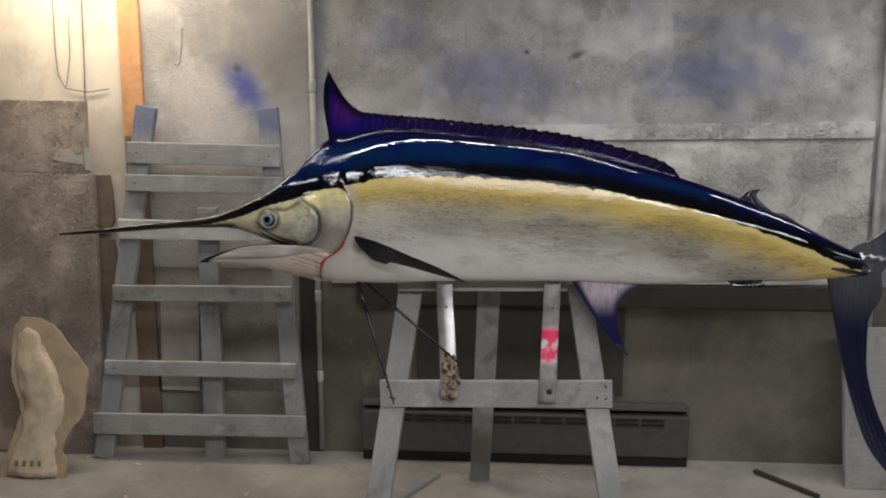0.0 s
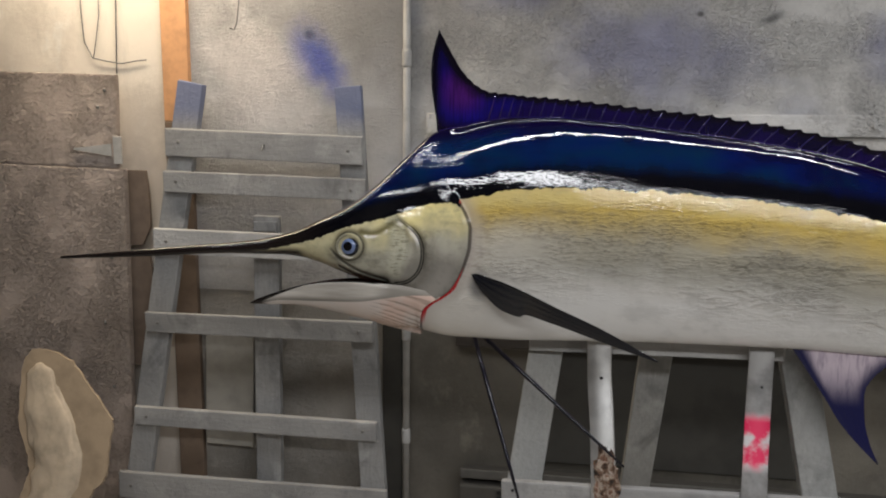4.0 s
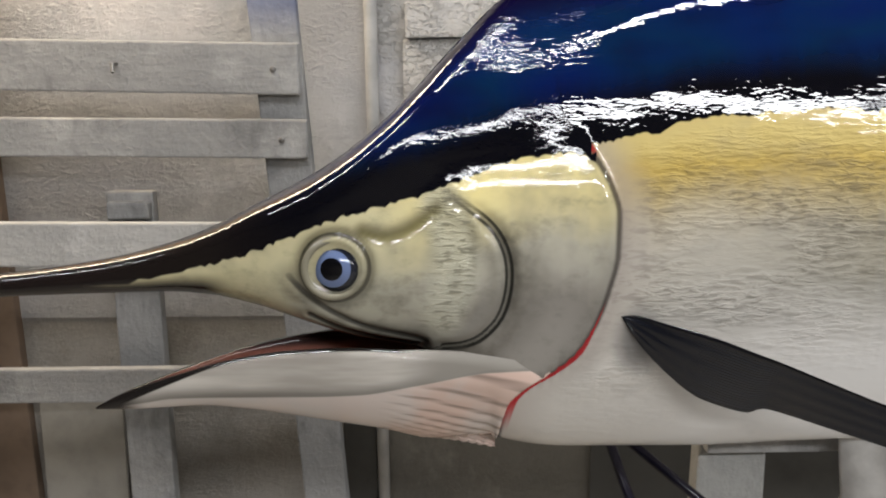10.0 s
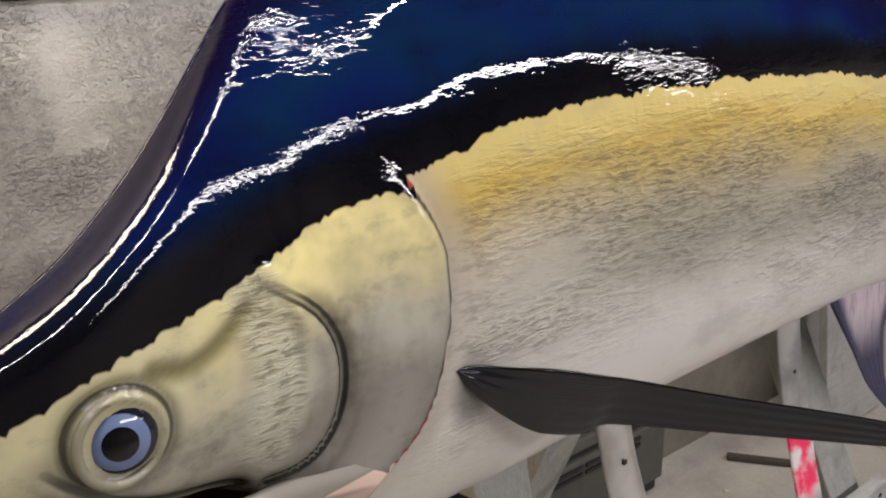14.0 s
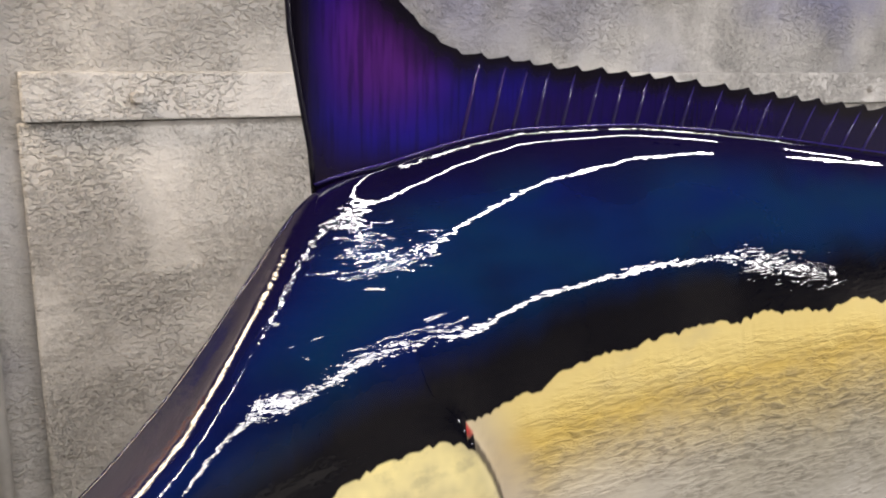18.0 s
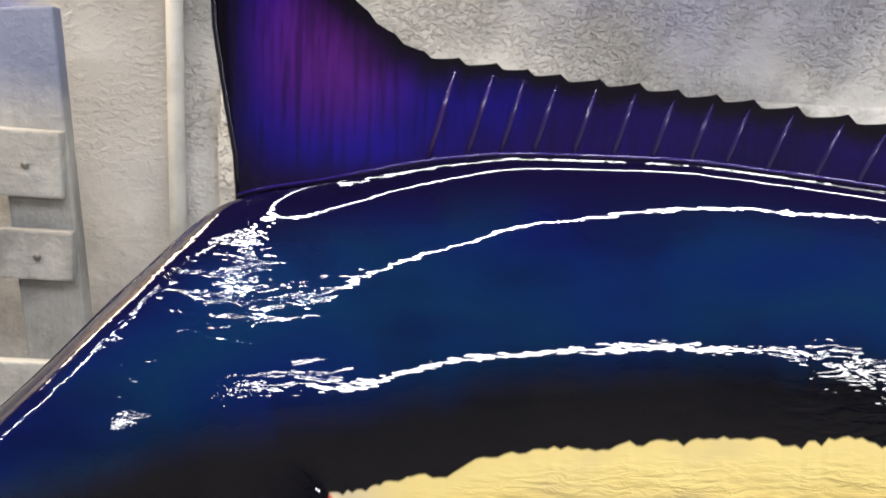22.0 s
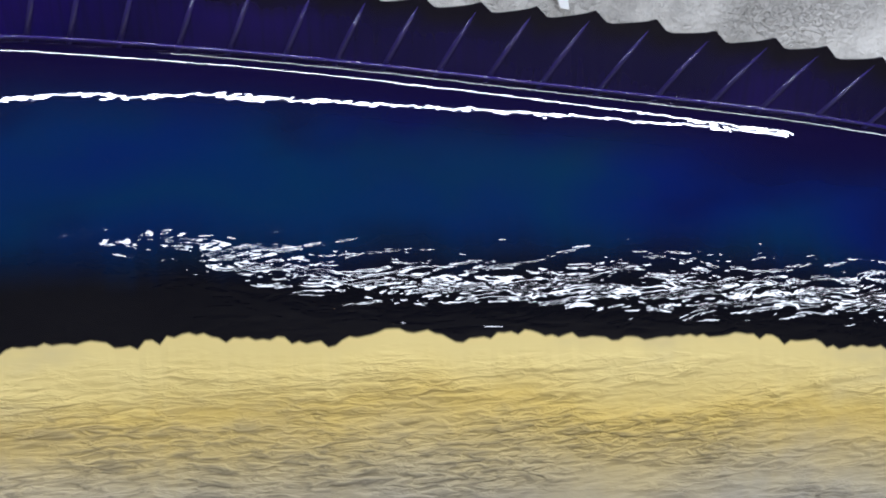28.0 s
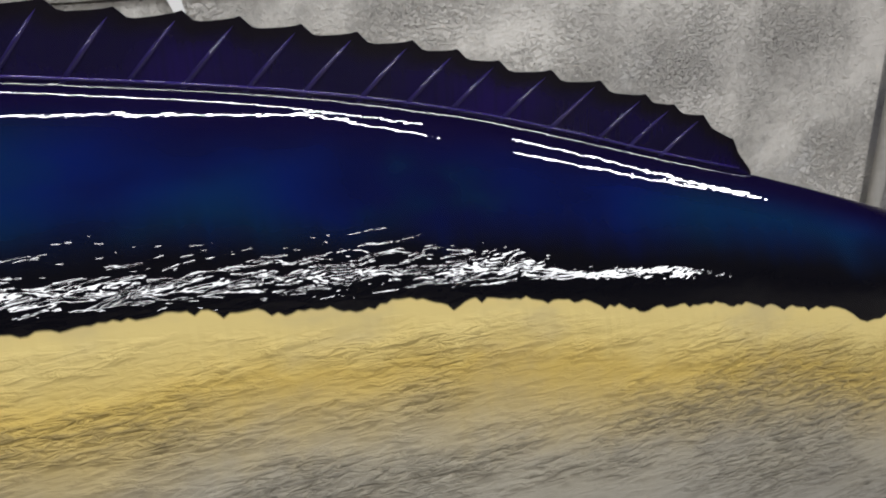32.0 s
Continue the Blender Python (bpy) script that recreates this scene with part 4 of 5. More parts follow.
def lower_jaw():
    up = [(-0.465, 1.047), (-0.444, 1.058), (-0.374, 1.084), (-0.303, 1.104), (-0.241, 1.113), (-0.177, 1.116), (-0.10, 1.110), (-0.06, 1.098), (-0.02, 1.090)]
    low = [(-0.465, 1.044), (-0.423, 1.044), (-0.354, 1.046), (-0.29, 1.038), (-0.229, 1.026), (-0.149, 1.009), (-0.091, 0.994), (-0.024, 0.980)]
    wid = [(-0.465, 0.003), (-0.42, 0.012), (-0.35, 0.026), (-0.28, 0.042), (-0.2, 0.062), (-0.1, 0.080), (-0.02, 0.083)]
    bm = bmesh.new()
    lay = {k: bm.verts.layers.float.new(k) for k in ("crease", "brink", "turn")}
    crease = [(-0.465, 1.046), (-0.415, 1.052), (-0.377, 1.058), (-0.277, 1.060), (-0.173, 1.064), (-0.114, 1.074), (-0.070, 1.085), (-0.02, 1.086)]
    n, outer, inner = 61, [], []
    for x in np.linspace(-0.465, -0.022, 130):
        t, b, w, mid = interp(x, up), interp(x, low), interp(x, wid), interp(x, MID)
        o, i = [], []
        for k in range(n):
            a = math.pi * k / (n - 1)
            s = math.sin(a) ** 0.75
            fan = 1.15 - 0.9 * (x + 0.022) / 0.2
            fold = 0.0026 * math.sin(a * 30 * fan) * min(1, max(0, (x + 0.16) / 0.06)) * s
            zz = t - (t - b + fold) * s
            near_gill = min(1, max(0, (x + 0.13) / 0.09))
            xx = x + ease((x + 0.14) / 0.118) * (interp(zz, GILL) - 0.001 + 0.022)
            flap = 0.007 * math.exp(min(0.0, xx - interp(zz, GILL)) / 0.045)
            ww = (1 - near_gill) * (w + fold) * abs(math.cos(a)) + near_gill * (body_side(max(xx, -0.03), zz) + 0.0012 + flap + fold)
            ww -= 0.012 * near_gill * (1 - min(1, s / 0.22))
            o.append(bm.verts.new((xx, mid - math.copysign(ww, math.cos(a)), zz - Z0)))
            o[-1][lay["crease"]], o[-1][lay["brink"]], o[-1][lay["turn"]] = zz - interp(x, crease), t - zz, math.sin(a * 30 * fan)
            q = max(0.35, 1 - 0.010 / w) * (1 - 0.3 * near_gill)
            i.append(bm.verts.new((xx, mid - w * q * math.cos(a), t - 0.0008 - (t - b) * max(0.3, 1 - 0.012 / (t - b + 1e-6)) * s - Z0)))
        outer.append(o)
        inner.append(i)
    for grid, mi in ((outer, 0), (inner, 1)):
        for p, q in zip(grid, grid[1:]):
            for k in range(n - 1):
                f = bm.faces.new((p[k], q[k], q[k + 1], p[k + 1]))
                f.material_index = mi
    for k in (0, n - 1):
        for p, q, r, s in zip(outer, outer[1:], inner, inner[1:]):
            bm.faces.new((p[k], q[k], s[k], r[k])).material_index = 0
    for o, i in ((outer[0], inner[0]), (outer[-1], inner[-1])):
        for k in range(n - 1):
            bm.faces.new((o[k], o[k + 1], i[k + 1], i[k]))
    bmesh.ops.recalc_face_normals(bm, faces=bm.faces[:])
    return smooth(part("lower_jaw", bm, [M_JAW, M_MOUTH], fish, "white lower jaw, dark at the tip, with a pink throat"))


def jaw_paint():
    """White bone above, pink folded throat below, black along the brink and at the tip."""
    m = Mat("jaw_paint", 0.3, 0, 1.0, 0.05)
    x, y, z = m.xyz()
    cr, br = m.attr("crease"), m.attr("brink")
    bone = m.mix(m.step(m.noise(7, 4, 0.6, m.scaled(0.4, 1, 3)), 0.4, 0.7), (0.58, 0.54, 0.48), (0.36, 0.33, 0.29))
    throat = m.mix(m.step(x, -0.24, -0.12), (0.54, 0.49, 0.45), (0.60, 0.44, 0.365))
    throat = m.mix(m.step(m.noise(14, 3, 0.5), 0.4, 0.65), throat, (0.58, 0.50, 0.45))
    # shade in the throat's creases is coloured in along the folds
    folds = m.math("MULTIPLY", m.step(m.attr("turn"), -0.1, -0.9), m.step(x, -0.16, -0.10))
    throat = m.mix(m.math("MULTIPLY", folds, 0.7), throat, (0.17, 0.125, 0.10))
    c = m.mix(m.step(cr, -0.0015, 0.0015), throat, bone)
    c = m.mix(m.math("MULTIPLY", m.math("MULTIPLY", m.step(cr, 0.016, 0.0), m.step(cr, -0.001, 0.001)), 0.75), c, (0.12, 0.11, 0.095))
    c = m.mix(m.math("MULTIPLY", m.step(x, -0.14, -0.08), m.step(cr, -0.001, 0.006)), c, (0.25, 0.23, 0.20))
    rim = m.math("ADD", 0.0022, m.math("MULTIPLY", m.step(x, -0.30, -0.44), 0.008))
    c = m.mix(m.math("MULTIPLY", m.step(m.math("SUBTRACT", br, rim), 0.0015, -0.0005), m.step(x, -0.105, -0.135)), c, (0.014, 0.012, 0.011))
    c = m.mix(m.step(x, -0.405, -0.44), c, (0.014, 0.011, 0.010))
    m.colour(c)
    m.to(m.math("SUBTRACT", 1.0, m.math("MULTIPLY", m.step(x, -0.13, -0.09), m.step(br, 0.03, 0.012))), m.b.inputs["Coat Weight"])
    m.normal(m.bump(m.noise(30, 3, 0.5, m.scaled(0.4, 1, 1.5)), 0.12, 0.003))
    return m.m


def mouth_paint():
    m = Mat("mouth_paint", 0.35, 0, 0.6, 0.1)
    x, y, z = m.xyz()
    c = m.mix(m.step(m.noise(14, 3), 0.35, 0.65), (0.27, 0.11, 0.08), (0.16, 0.07, 0.05))
    c = m.mix(m.step(z, -0.405, -0.395), c, (0.05, 0.03, 0.028))
    m.colour(m.mix(m.step(x, -0.36, -0.42), c, (0.016, 0.012, 0.012)))
    return m.m


M_JAW = jaw_paint()
M_MOUTH = mouth_paint()
lower_jaw()


def eye():
    """A glass eye: dark rim, blue iris, black pupil."""
    def cap(reach, radius, n=28, rings=8):
        bm = bmesh.new()
        prev = [bm.verts.new((0, -radius, 0))]
        for i in range(1, rings + 1):
            a = reach * i / rings
            cur = [bm.verts.new((radius * math.sin(a) * math.cos(b), -radius * math.cos(a), radius * math.sin(a) * math.sin(b))) for b in np.linspace(0, 2 * math.pi, n, False)]
            for k in range(n):
                if len(prev) == 1:
                    bm.faces.new((prev[0], cur[k], cur[(k + 1) % n]))
                else:
                    bm.faces.new((prev[k], cur[k], cur[(k + 1) % n], prev[(k + 1) % n]))
            prev = cur
        bmesh.ops.recalc_face_normals(bm, faces=bm.faces[:])
        for v in bm.verts:
            v.co = Vector((v.co.x, 0.62 * v.co.y, v.co.z))
        bmesh.ops.transform(bm, matrix=pose(EYE.x, EYE.y + 0.001, EYE.z - Z0, 0, 0, -8), verts=bm.verts[:])
        return bm
    ball = smooth(part("eye", cap(math.pi * 0.6, 0.0262), M_EYERIM, fish, "glass eye with a dark rim"))
    smooth(part("iris", cap(0.80, 0.0268), M_IRIS, ball, "blue iris"))
    smooth(part("pupil", cap(0.44, 0.0273), M_PUPIL, ball, "black pupil"))
    bm = bmesh.new()
    n, r = 40, 0.0292
    add_tube(bm, [(EYE.x + r * math.cos(a), EYE.y - 0.009 + 0.25 * r * math.cos(a), EYE.z - Z0 + r * math.sin(a)) for a in np.linspace(0, 2 * math.pi, n)], 0.0037, 8)
    smooth(part("eyelid", bm, M_LID, ball, "olive raised eye rim"))


def gloss(name, c, rough=0.1):
    m = Mat(name, rough, 0, 1.0, 0.02)
    m.colour(m.mix(m.math("MULTIPLY", m.noise(60, 3), 0.3), c, tuple(0.4 * q for q in c)))
    return m.m


M_EYERIM, M_IRIS, M_PUPIL, M_LID = gloss("eye_rim", (0.012, 0.014, 0.022)), gloss("iris_blue", (0.15, 0.20, 0.35)), gloss("pupil_black", (0.004, 0.004, 0.005)), gloss("lid_olive", (0.25, 0.23, 0.165), 0.3)
eye()


def fin(name, material, root, shape, ribs=0, label="", thick=0.006):
    """A fin as a ruled sheet: rows of (leading point, trailing point), each (x, y, z), thinning outwards."""
    bm = bmesh.new()
    lay = bm.verts.layers.float.new("chord")
    near, far, k = [], [], 17
    for i, (a, b) in enumerate(shape):
        a, b = Vector(a), Vector(b)
        s = i / (len(shape) - 1)
        rn, rf = [], []
        for j in range(k):
            u = j / (k - 1)
            p = a.lerp(b, u)
            t = thick * (1 - 0.75 * s) * (0.25 + 0.75 * math.sin(math.pi * (0.12 + 0.76 * u)))
            ridge = 0.0007 * math.cos(u * 2 * math.pi * ribs) if ribs else 0
            rn.append(bm.verts.new((p.x, p.y - t / 2 - ridge, p.z - Z0)))
            rf.append(bm.verts.new((p.x, p.y + t / 2, p.z - Z0)))
            rn[-1][lay] = rf[-1][lay] = u
        near.append(rn)
        far.append(rf)
    for g in (near, far):
        for p, q in zip(g, g[1:]):
            for j in range(k - 1):
                bm.faces.new((p[j], q[j], q[j + 1], p[j + 1]))
    for p, q, r, s in zip(near, near[1:], far, far[1:]):
        bm.faces.new((p[0], q[0], s[0], r[0]))
        bm.faces.new((p[-1], q[-1], s[-1], r[-1]))
    for n_, f_ in ((near[0], far[0]), (near[-1], far[-1])):
        for j in range(k - 1):
            bm.faces.new((n_[j], n_[j + 1], f_[j + 1], f_[j]))
    bmesh.ops.recalc_face_normals(bm, faces=bm.faces[:])
    return smooth(part(name, bm, material, fish, label))


def refine(shape, n=14):
    """More rows along a fin, by a smooth curve through the given ones."""
    s = np.linspace(0, 1, len(shape))
    out = []
    for u in np.linspace(0, 1, n):
        row = []
        for side in (0, 1):
            row.append(tuple(interp(u, [(q, shape[i][side][c]) for i, q in enumerate(s)]) for c in range(3)))
        out.append(tuple(row))
    return out


fin("pectoral_fin", M_PECT, None, refine([((0.108, -0.087, 1.1445), (0.1085, -0.087, 1.1435)), ((0.124, -0.096, 1.1455), (0.126, -0.094, 1.116)), ((0.150, -0.112, 1.140), (0.152, -0.099, 1.087)), ((0.190, -0.135, 1.131), (0.190, -0.108, 1.058)),
    ((0.232, -0.158, 1.117), (0.232, -0.121, 1.047)), ((0.250, -0.168, 1.111), (0.250, -0.133, 1.054)), ((0.32, -0.225, 1.086), (0.315, -0.205, 1.045)), ((0.42, -0.315, 1.054), (0.415, -0.30, 1.026)), ((0.533, -0.424, 1.009), (0.531, -0.422, 1.006))], 34), 4, "black pectoral fin standing out from the flank", 0.012)
fin("anal_fin", M_ANAL, None, refine([((0.880, 0, 1.010), (1.190, 0, 0.990)), ((0.925, 0, 0.945), (1.105, 0, 0.945)), ((0.970, 0, 0.880), (1.068, 0, 0.885)), ((1.015, 0, 0.810), (1.072, 0, 0.820)), ((1.060, -0.004, 0.758), (1.085, -0.004, 0.765)), ((1.104, -0.008, 0.715), (1.106, -0.008, 0.716))], 18), 5, "blue-edged anal fin with a pale pink middle")
fin("second_dorsal_fin", M_FINEDGE, None, refine([((1.495, 0, 1.285), (1.64, 0, 1.225)), ((1.510, 0, 1.305), (1.575, 0, 1.275)), ((1.535, 0, 1.320), (1.556, 0, 1.302)), ((1.565, 0, 1.325), (1.570, 0, 1.322))], 10), 3, "small black second dorsal fin")
fin("finlet", M_FINEDGE, None, refine([((1.585, 0, 1.240), (1.68, 0, 1.205)), ((1.64, 0, 1.240), (1.69, 0, 1.212)), ((1.705, 0, 1.200), (1.708, 0, 1.198))], 8), 0, "black trailing point of the second dorsal fin")
fin("second_anal_fin", M_BLACKFIN, None, refine([((1.45, -0.02, 1.0), (1.58, -0.02, 0.998)), ((1.475, -0.03, 0.974), (1.57, -0.03, 0.988)), ((1.54, -0.032, 0.968), (1.60, -0.032, 0.980)), ((1.635, -0.03, 0.973), (1.637, -0.03, 0.974))], 8), 0, "small dark second anal fin")
fin("tail_lobe", M_TAIL, None, refine([((1.80, 0, 1.06), (1.99, 0, 1.06)), ((1.815, 0, 0.98), (2.00, 0, 0.955)), ((1.838, 0, 0.85), (1.953, 0, 0.852)), ((1.868, 0, 0.70), (1.95, 0, 0.709)), ((1.910, 0, 0.545), (1.978, 0, 0.567)), ((1.962, 0, 0.403), (2.026, 0, 0.446)), ((2.04, 0, 0.30), (2.06, 0, 0.33)), ((2.10, 0, 0.24), (2.105, 0, 0.243))], 22), 5, "blue-black lower tail lobe", 0.022)
fin("tail_lobe", M_TAIL, None, refine([((1.85, 0, 1.04), (1.99, 0, 1.02)), ((1.90, 0.01, 1.115), (2.02, 0.0, 1.06)), ((1.98, 0.03, 1.150), (2.07, 0.02, 1.10)), ((2.08, 0.07, 1.22), (2.14, 0.06, 1.17)), ((2.20, 0.12, 1.32), (2.24, 0.12, 1.28)), ((2.34, 0.18, 1.45), (2.35, 0.18, 1.445))], 18), 5, "blue-black upper tail lobe", 0.022)
for z, tip in ((1.085, 1.062), (1.045, 1.035)):
    bm = bmesh.new()
    add_tube(bm, [(1.80, -0.026, z - Z0), (1.85, -0.036, z - 0.006 - Z0), (1.90, -0.034, z - 0.016 - Z0), (1.945, -0.014, tip - 0.012 - Z0)], [0.002, 0.007, 0.006, 0.002], 8)
    smooth(part("tail_keel", bm, M_FINEDGE, fish, "black keel at the tail root"))
for pts in ([(0.11, -0.01, 0.985), (0.16, -0.044, 0.838), (0.212, -0.079, 0.688), (0.262, -0.113, 0.542)], [(0.13, 0.002, 0.981), (0.252, -0.019, 0.881), (0.378, -0.04, 0.778), (0.5, -0.061, 0.679)]):
    bm = bmesh.new()
    add_tube(bm, [(x, y, z - Z0) for x, y, z in pts], [0.006, 0.006, 0.005, 0.0025], 8)
    smooth(part("pelvic_fin", bm, M_FINEDGE, fish, "thin black rod-like pelvic fin"))

# ---- the wall's fittings ----
stud = setting(box("trim", (0.10, 0.03, 1.15), pose(-1.095, 0.793, 2.125), M_STUD, bevel=0.004), "bare orange-brown upright wooden stud", "trim")
stud_low = setting(box("trim", (0.10, 0.03, 1.55), pose(-1.095, 0.793, 0.775), M_STUD_LOW, bevel=0.004), "darker brown lower piece of the upright stud", "trim")
rail = setting(box("trim", (2.45, 0.036, 0.072), pose(1.06, 0.786, 1.566, 0, -0.42, 0), M_RAIL, bevel=0.004), "dusty painted horizontal wall rail", "trim")
hatch = tagged(empty("wall_panel", pose(1.06, 0.79, 1.195)), "large grey speckled board under the rail", "panel", kind="structure")
box("board", (2.46, 0.016, 0.664), pose(0, 0, 0, 0, -0.42, 0), M_RAIL_LOW, hatch, bevel=0.004)
plank = setting(box("trim", (2.30, 0.03, 0.105), pose(1.10, 0.785, 0.808), M_DARKWOOD, bevel=0.004), "dark stained plank along the wall", "trim")
for x in (-0.005, 0.40, 0.803, 1.31, 1.74, 2.21):
    bm = bmesh.new()
    bmesh.ops.create_cone(bm, cap_ends=True, segments=8, radius1=0.011, radius2=0.008, depth=0.014)
    bmesh.ops.transform(bm, matrix=pose(x, 0.763, 1.557 + 0.0074 * x, 90), verts=bm.verts[:])
    part("bolt_head", bm, M_RAIL, rail)
conduit = tagged(empty("conduit", pose(-0.237, 0.785, 0)), "grey painted upright conduit clipped to the wall", "pipe", kind="structure")
bm = bmesh.new()
add_tube(bm, [(0, 0, 0.02), (0, 0, 1.4), (0, 0, 2.69)], 0.0135, 12)
smooth(part("pipe", bm, M_CONDUIT, conduit))
for z in (0.36, 0.76, 1.75):
    bm = bmesh.new()
    add_tube(bm, [(0, 0, z), (0, 0, z + 0.008), (0, 0, z + 0.052), (0, 0, z + 0.06)], [0.0145, 0.017, 0.017, 0.0145], 12)
    smooth(part("coupling", bm, M_CONDUIT, conduit))
corner_pipe = tagged(empty("conduit", pose(2.32, 0.77, 0)), "pale painted upright pipe in the wall corner", "pipe", kind="structure")
bm = bmesh.new()
add_tube(bm, [(0, 0, 0.02), (0, 0, 2.69)], 0.016, 12)
smooth(part("pipe", bm, M_CONDUIT, corner_pipe))

# added sheet: the shade between the stand's legs as a dark board
shade_panel = setting(box("wall_panel", (0.98, 0.012, 0.43), pose(0.73, 0.793, 0.54), M_SHADESHEET, bevel=0.003), "dark board standing in for shade on the wall behind the stand", "panel")

# added strip: the shadow band next to the conduit
shade_strip = setting(box("trim", (0.075, 0.012, 1.0), pose(-0.290, 0.797, 0.50), M_SHADESHEET, bevel=0.003), "dark strip standing in for shade beside the conduit", "trim")

# baseboard heater
heater = tagged(empty("baseboard_heater", pose(0.75, 0.74, 0)), "low dark metal convector heater along the wall", "heater")
box("case", (1.54, 0.10, 0.20), pose(0, 0.0, 0.155), M_HEATER, heater, bevel=0.008)
box("top_cover", (1.54, 0.085, 0.035), pose(0, 0.005, 0.285, -14), M_HEATER, heater, bevel=0.006)
for i in range(2):
    for k in range(11):
        box("air_slot", (0.105, 0.012, 0.011), pose(-0.58 + 0.118 * k, -0.05, 0.238 - 0.022 * i), M_BLACK, heater, bevel=0)
box("kick_strip", (1.54, 0.07, 0.045), pose(0, 0.01, 0.025), M_BLACK, heater, bevel=0.003)

# ---- slatted rack ----
rack = tagged(empty("slatted_rack", pose(-0.78, 0.62, 0)), "grey dusted wooden rack of slats on two stiles", "rack")
RX, RY = -0.78, 0.62


def rp(x, z, dy=0.0):
    return (x - RX, dy + 0.018 * z, z)


span("stile", rp(-1.285, 0.0, 0.03), rp(-0.985, 1.69, 0.03), 0.095, 0.036, M_STILE, rack)
span("stile", rp(-0.315, 0.0, 0.03), rp(-0.420, 1.68, 0.03), 0.092, 0.036, M_STILE, rack)
span("centre_post", rp(-0.745, 0.0, 0.075), rp(-0.735, 1.22, 0.075), 0.095, 0.036, M_STILE, rack)
for a, b, za, zb, h in ((-1.075, -0.362, 1.483, 1.464, 0.098), (-1.090, -0.352, 1.344, 1.330, 0.076), (-1.135, -0.340, 1.128, 1.120, 0.092), (-1.180, -0.328, 0.826, 0.830, 0.075), (-1.240, -0.312, 0.464, 0.464, 0.072), (-1.315, -0.275, 0.186, 0.192, 0.104)):
    sl = span("slat", rp(a, za, 0.0), rp(b, zb, 0.0), h, 0.02, M_SLAT_PALE if 1.0 < za < 1.2 else M_SLAT, rack)
    for x, z in ((a + 0.05, za), (b - 0.05, zb)):
        bm = bmesh.new()
        bmesh.ops.create_uvsphere(bm, u_segments=8, v_segments=5, radius=0.006)
        bmesh.ops.transform(bm, matrix=Matrix.Translation(rp(x, z, -0.012)) @ Matrix.Diagonal((1, 0.6, 1, 1)), verts=bm.verts[:])
        part("nail_head", bm, M_STEEL, sl)
    if za > 1.4:
        bm = bmesh.new()
        add_tube(bm, [rp(-0.71, 1.478, -0.008), rp(-0.71, 1.476, -0.03), rp(-0.709, 1.462, -0.036)], 0.004, 8)
        part("hook", bm, M_STEEL, sl)
span("top_block", rp(-0.775, 1.185, 0.05), rp(-0.690, 1.185, 0.05), 0.035, 0.03, M_SLAT, rack)

# ---- rough panel with strap hinge ----
panel = tagged(empty("rough_panel", pose(-1.62, 0.70, 0)), "tall grey-brown crusted board leaning on the wall", "board")
box("board", (0.72, 0.035, 1.385), pose(-0.018, 0.0, 0.694, 0, 1.2, 0), M_PANEL, panel, bevel=0.006)
box("upper_board", (0.72, 0.035, 0.335), pose(-0.026, 0.003, 1.556, 0, 1.2, 0), M_PANEL, panel, bevel=0.006)
bm = bmesh.new()
add_sheet(bm, [(-0.145, 1.452), (0.0, 1.470), (0.0, 1.425), (-0.145, 1.446)], 0.006)
bmesh.ops.transform(bm, matrix=pose(0.315, -0.022, 0), verts=bm.verts[:])
part("strap_hinge", bm, M_CONDUIT, panel, "grey painted strap hinge")
box("hinge_plate", (0.03, 0.012, 0.10), pose(0.335, -0.012, 1.447), M_CONDUIT, panel, bevel=0.003)
for nx, nz in ((0.30, 1.66), (0.27, 1.60), (0.29, 1.05), (0.25, 0.80), (0.27, 0.55)):
    bm = bmesh.new()
    bmesh.ops.create_uvsphere(bm, u_segments=8, v_segments=5, radius=0.007)
    bmesh.ops.transform(bm, matrix=pose(nx, -0.018, nz), verts=bm.verts[:])
    part("nail_head", bm, M_STEEL, panel)
behind = tagged(empty("board_offcut", pose(-1.26, 0.755, 0)), "brown board with clipped corners behind the panel", "board")
for lo, hi in ((0.62, 1.06), (1.09, 1.37)):
    bm = bmesh.new()
    add_sheet(bm, [(-0.09, lo), (0.02, lo), (0.055, lo + 0.07), (0.055, hi - 0.10), (0.045, hi), (-0.09, hi)], 0.016)
    part("board", bm, M_OFFCUT, behind)

sheet = tagged(box("board_offcut", (0.19, 0.012, 0.46), pose(-0.925, 0.776, 0.54, -2, 1, 0), M_SHEET, bevel=0.003), "beige board standing behind the slatted rack", "board")

# ---- cut-out template ----
template = tagged(empty("template_board", pose(-1.44, 0.41, 0)), "pale fin-shaped cut-out board leaning on the panel", "template")
bm = bmesh.new()
ragged = []
rim = [(-0.185, 0.70), (-0.15, 0.735), (-0.08, 0.735), (0.01, 0.70), (0.055, 0.64), (0.11, 0.58), (0.175, 0.50), (0.18, 0.46), (0.165, 0.38), (0.165, 0.30), (0.15, 0.27), (0.12, 0.245), (0.085, 0.18),
       (0.065, 0.125), (0.085, 0.075), (0.09, 0.0), (-0.225, 0.0), (-0.20, 0.10), (-0.165, 0.20), (-0.135, 0.29), (-0.15, 0.36), (-0.19, 0.45), (-0.195, 0.58)]
for (ax, az), (bx, bz) in zip(rim, rim[1:] + rim[:1]):
    for k in range(4):
        q = 0.004 if az > 0 and bz > 0 else 0.0
        ragged.append((ax + (bx - ax) * k / 4 + random.uniform(-q, q), az + (bz - az) * k / 4 + random.uniform(-q, q)))
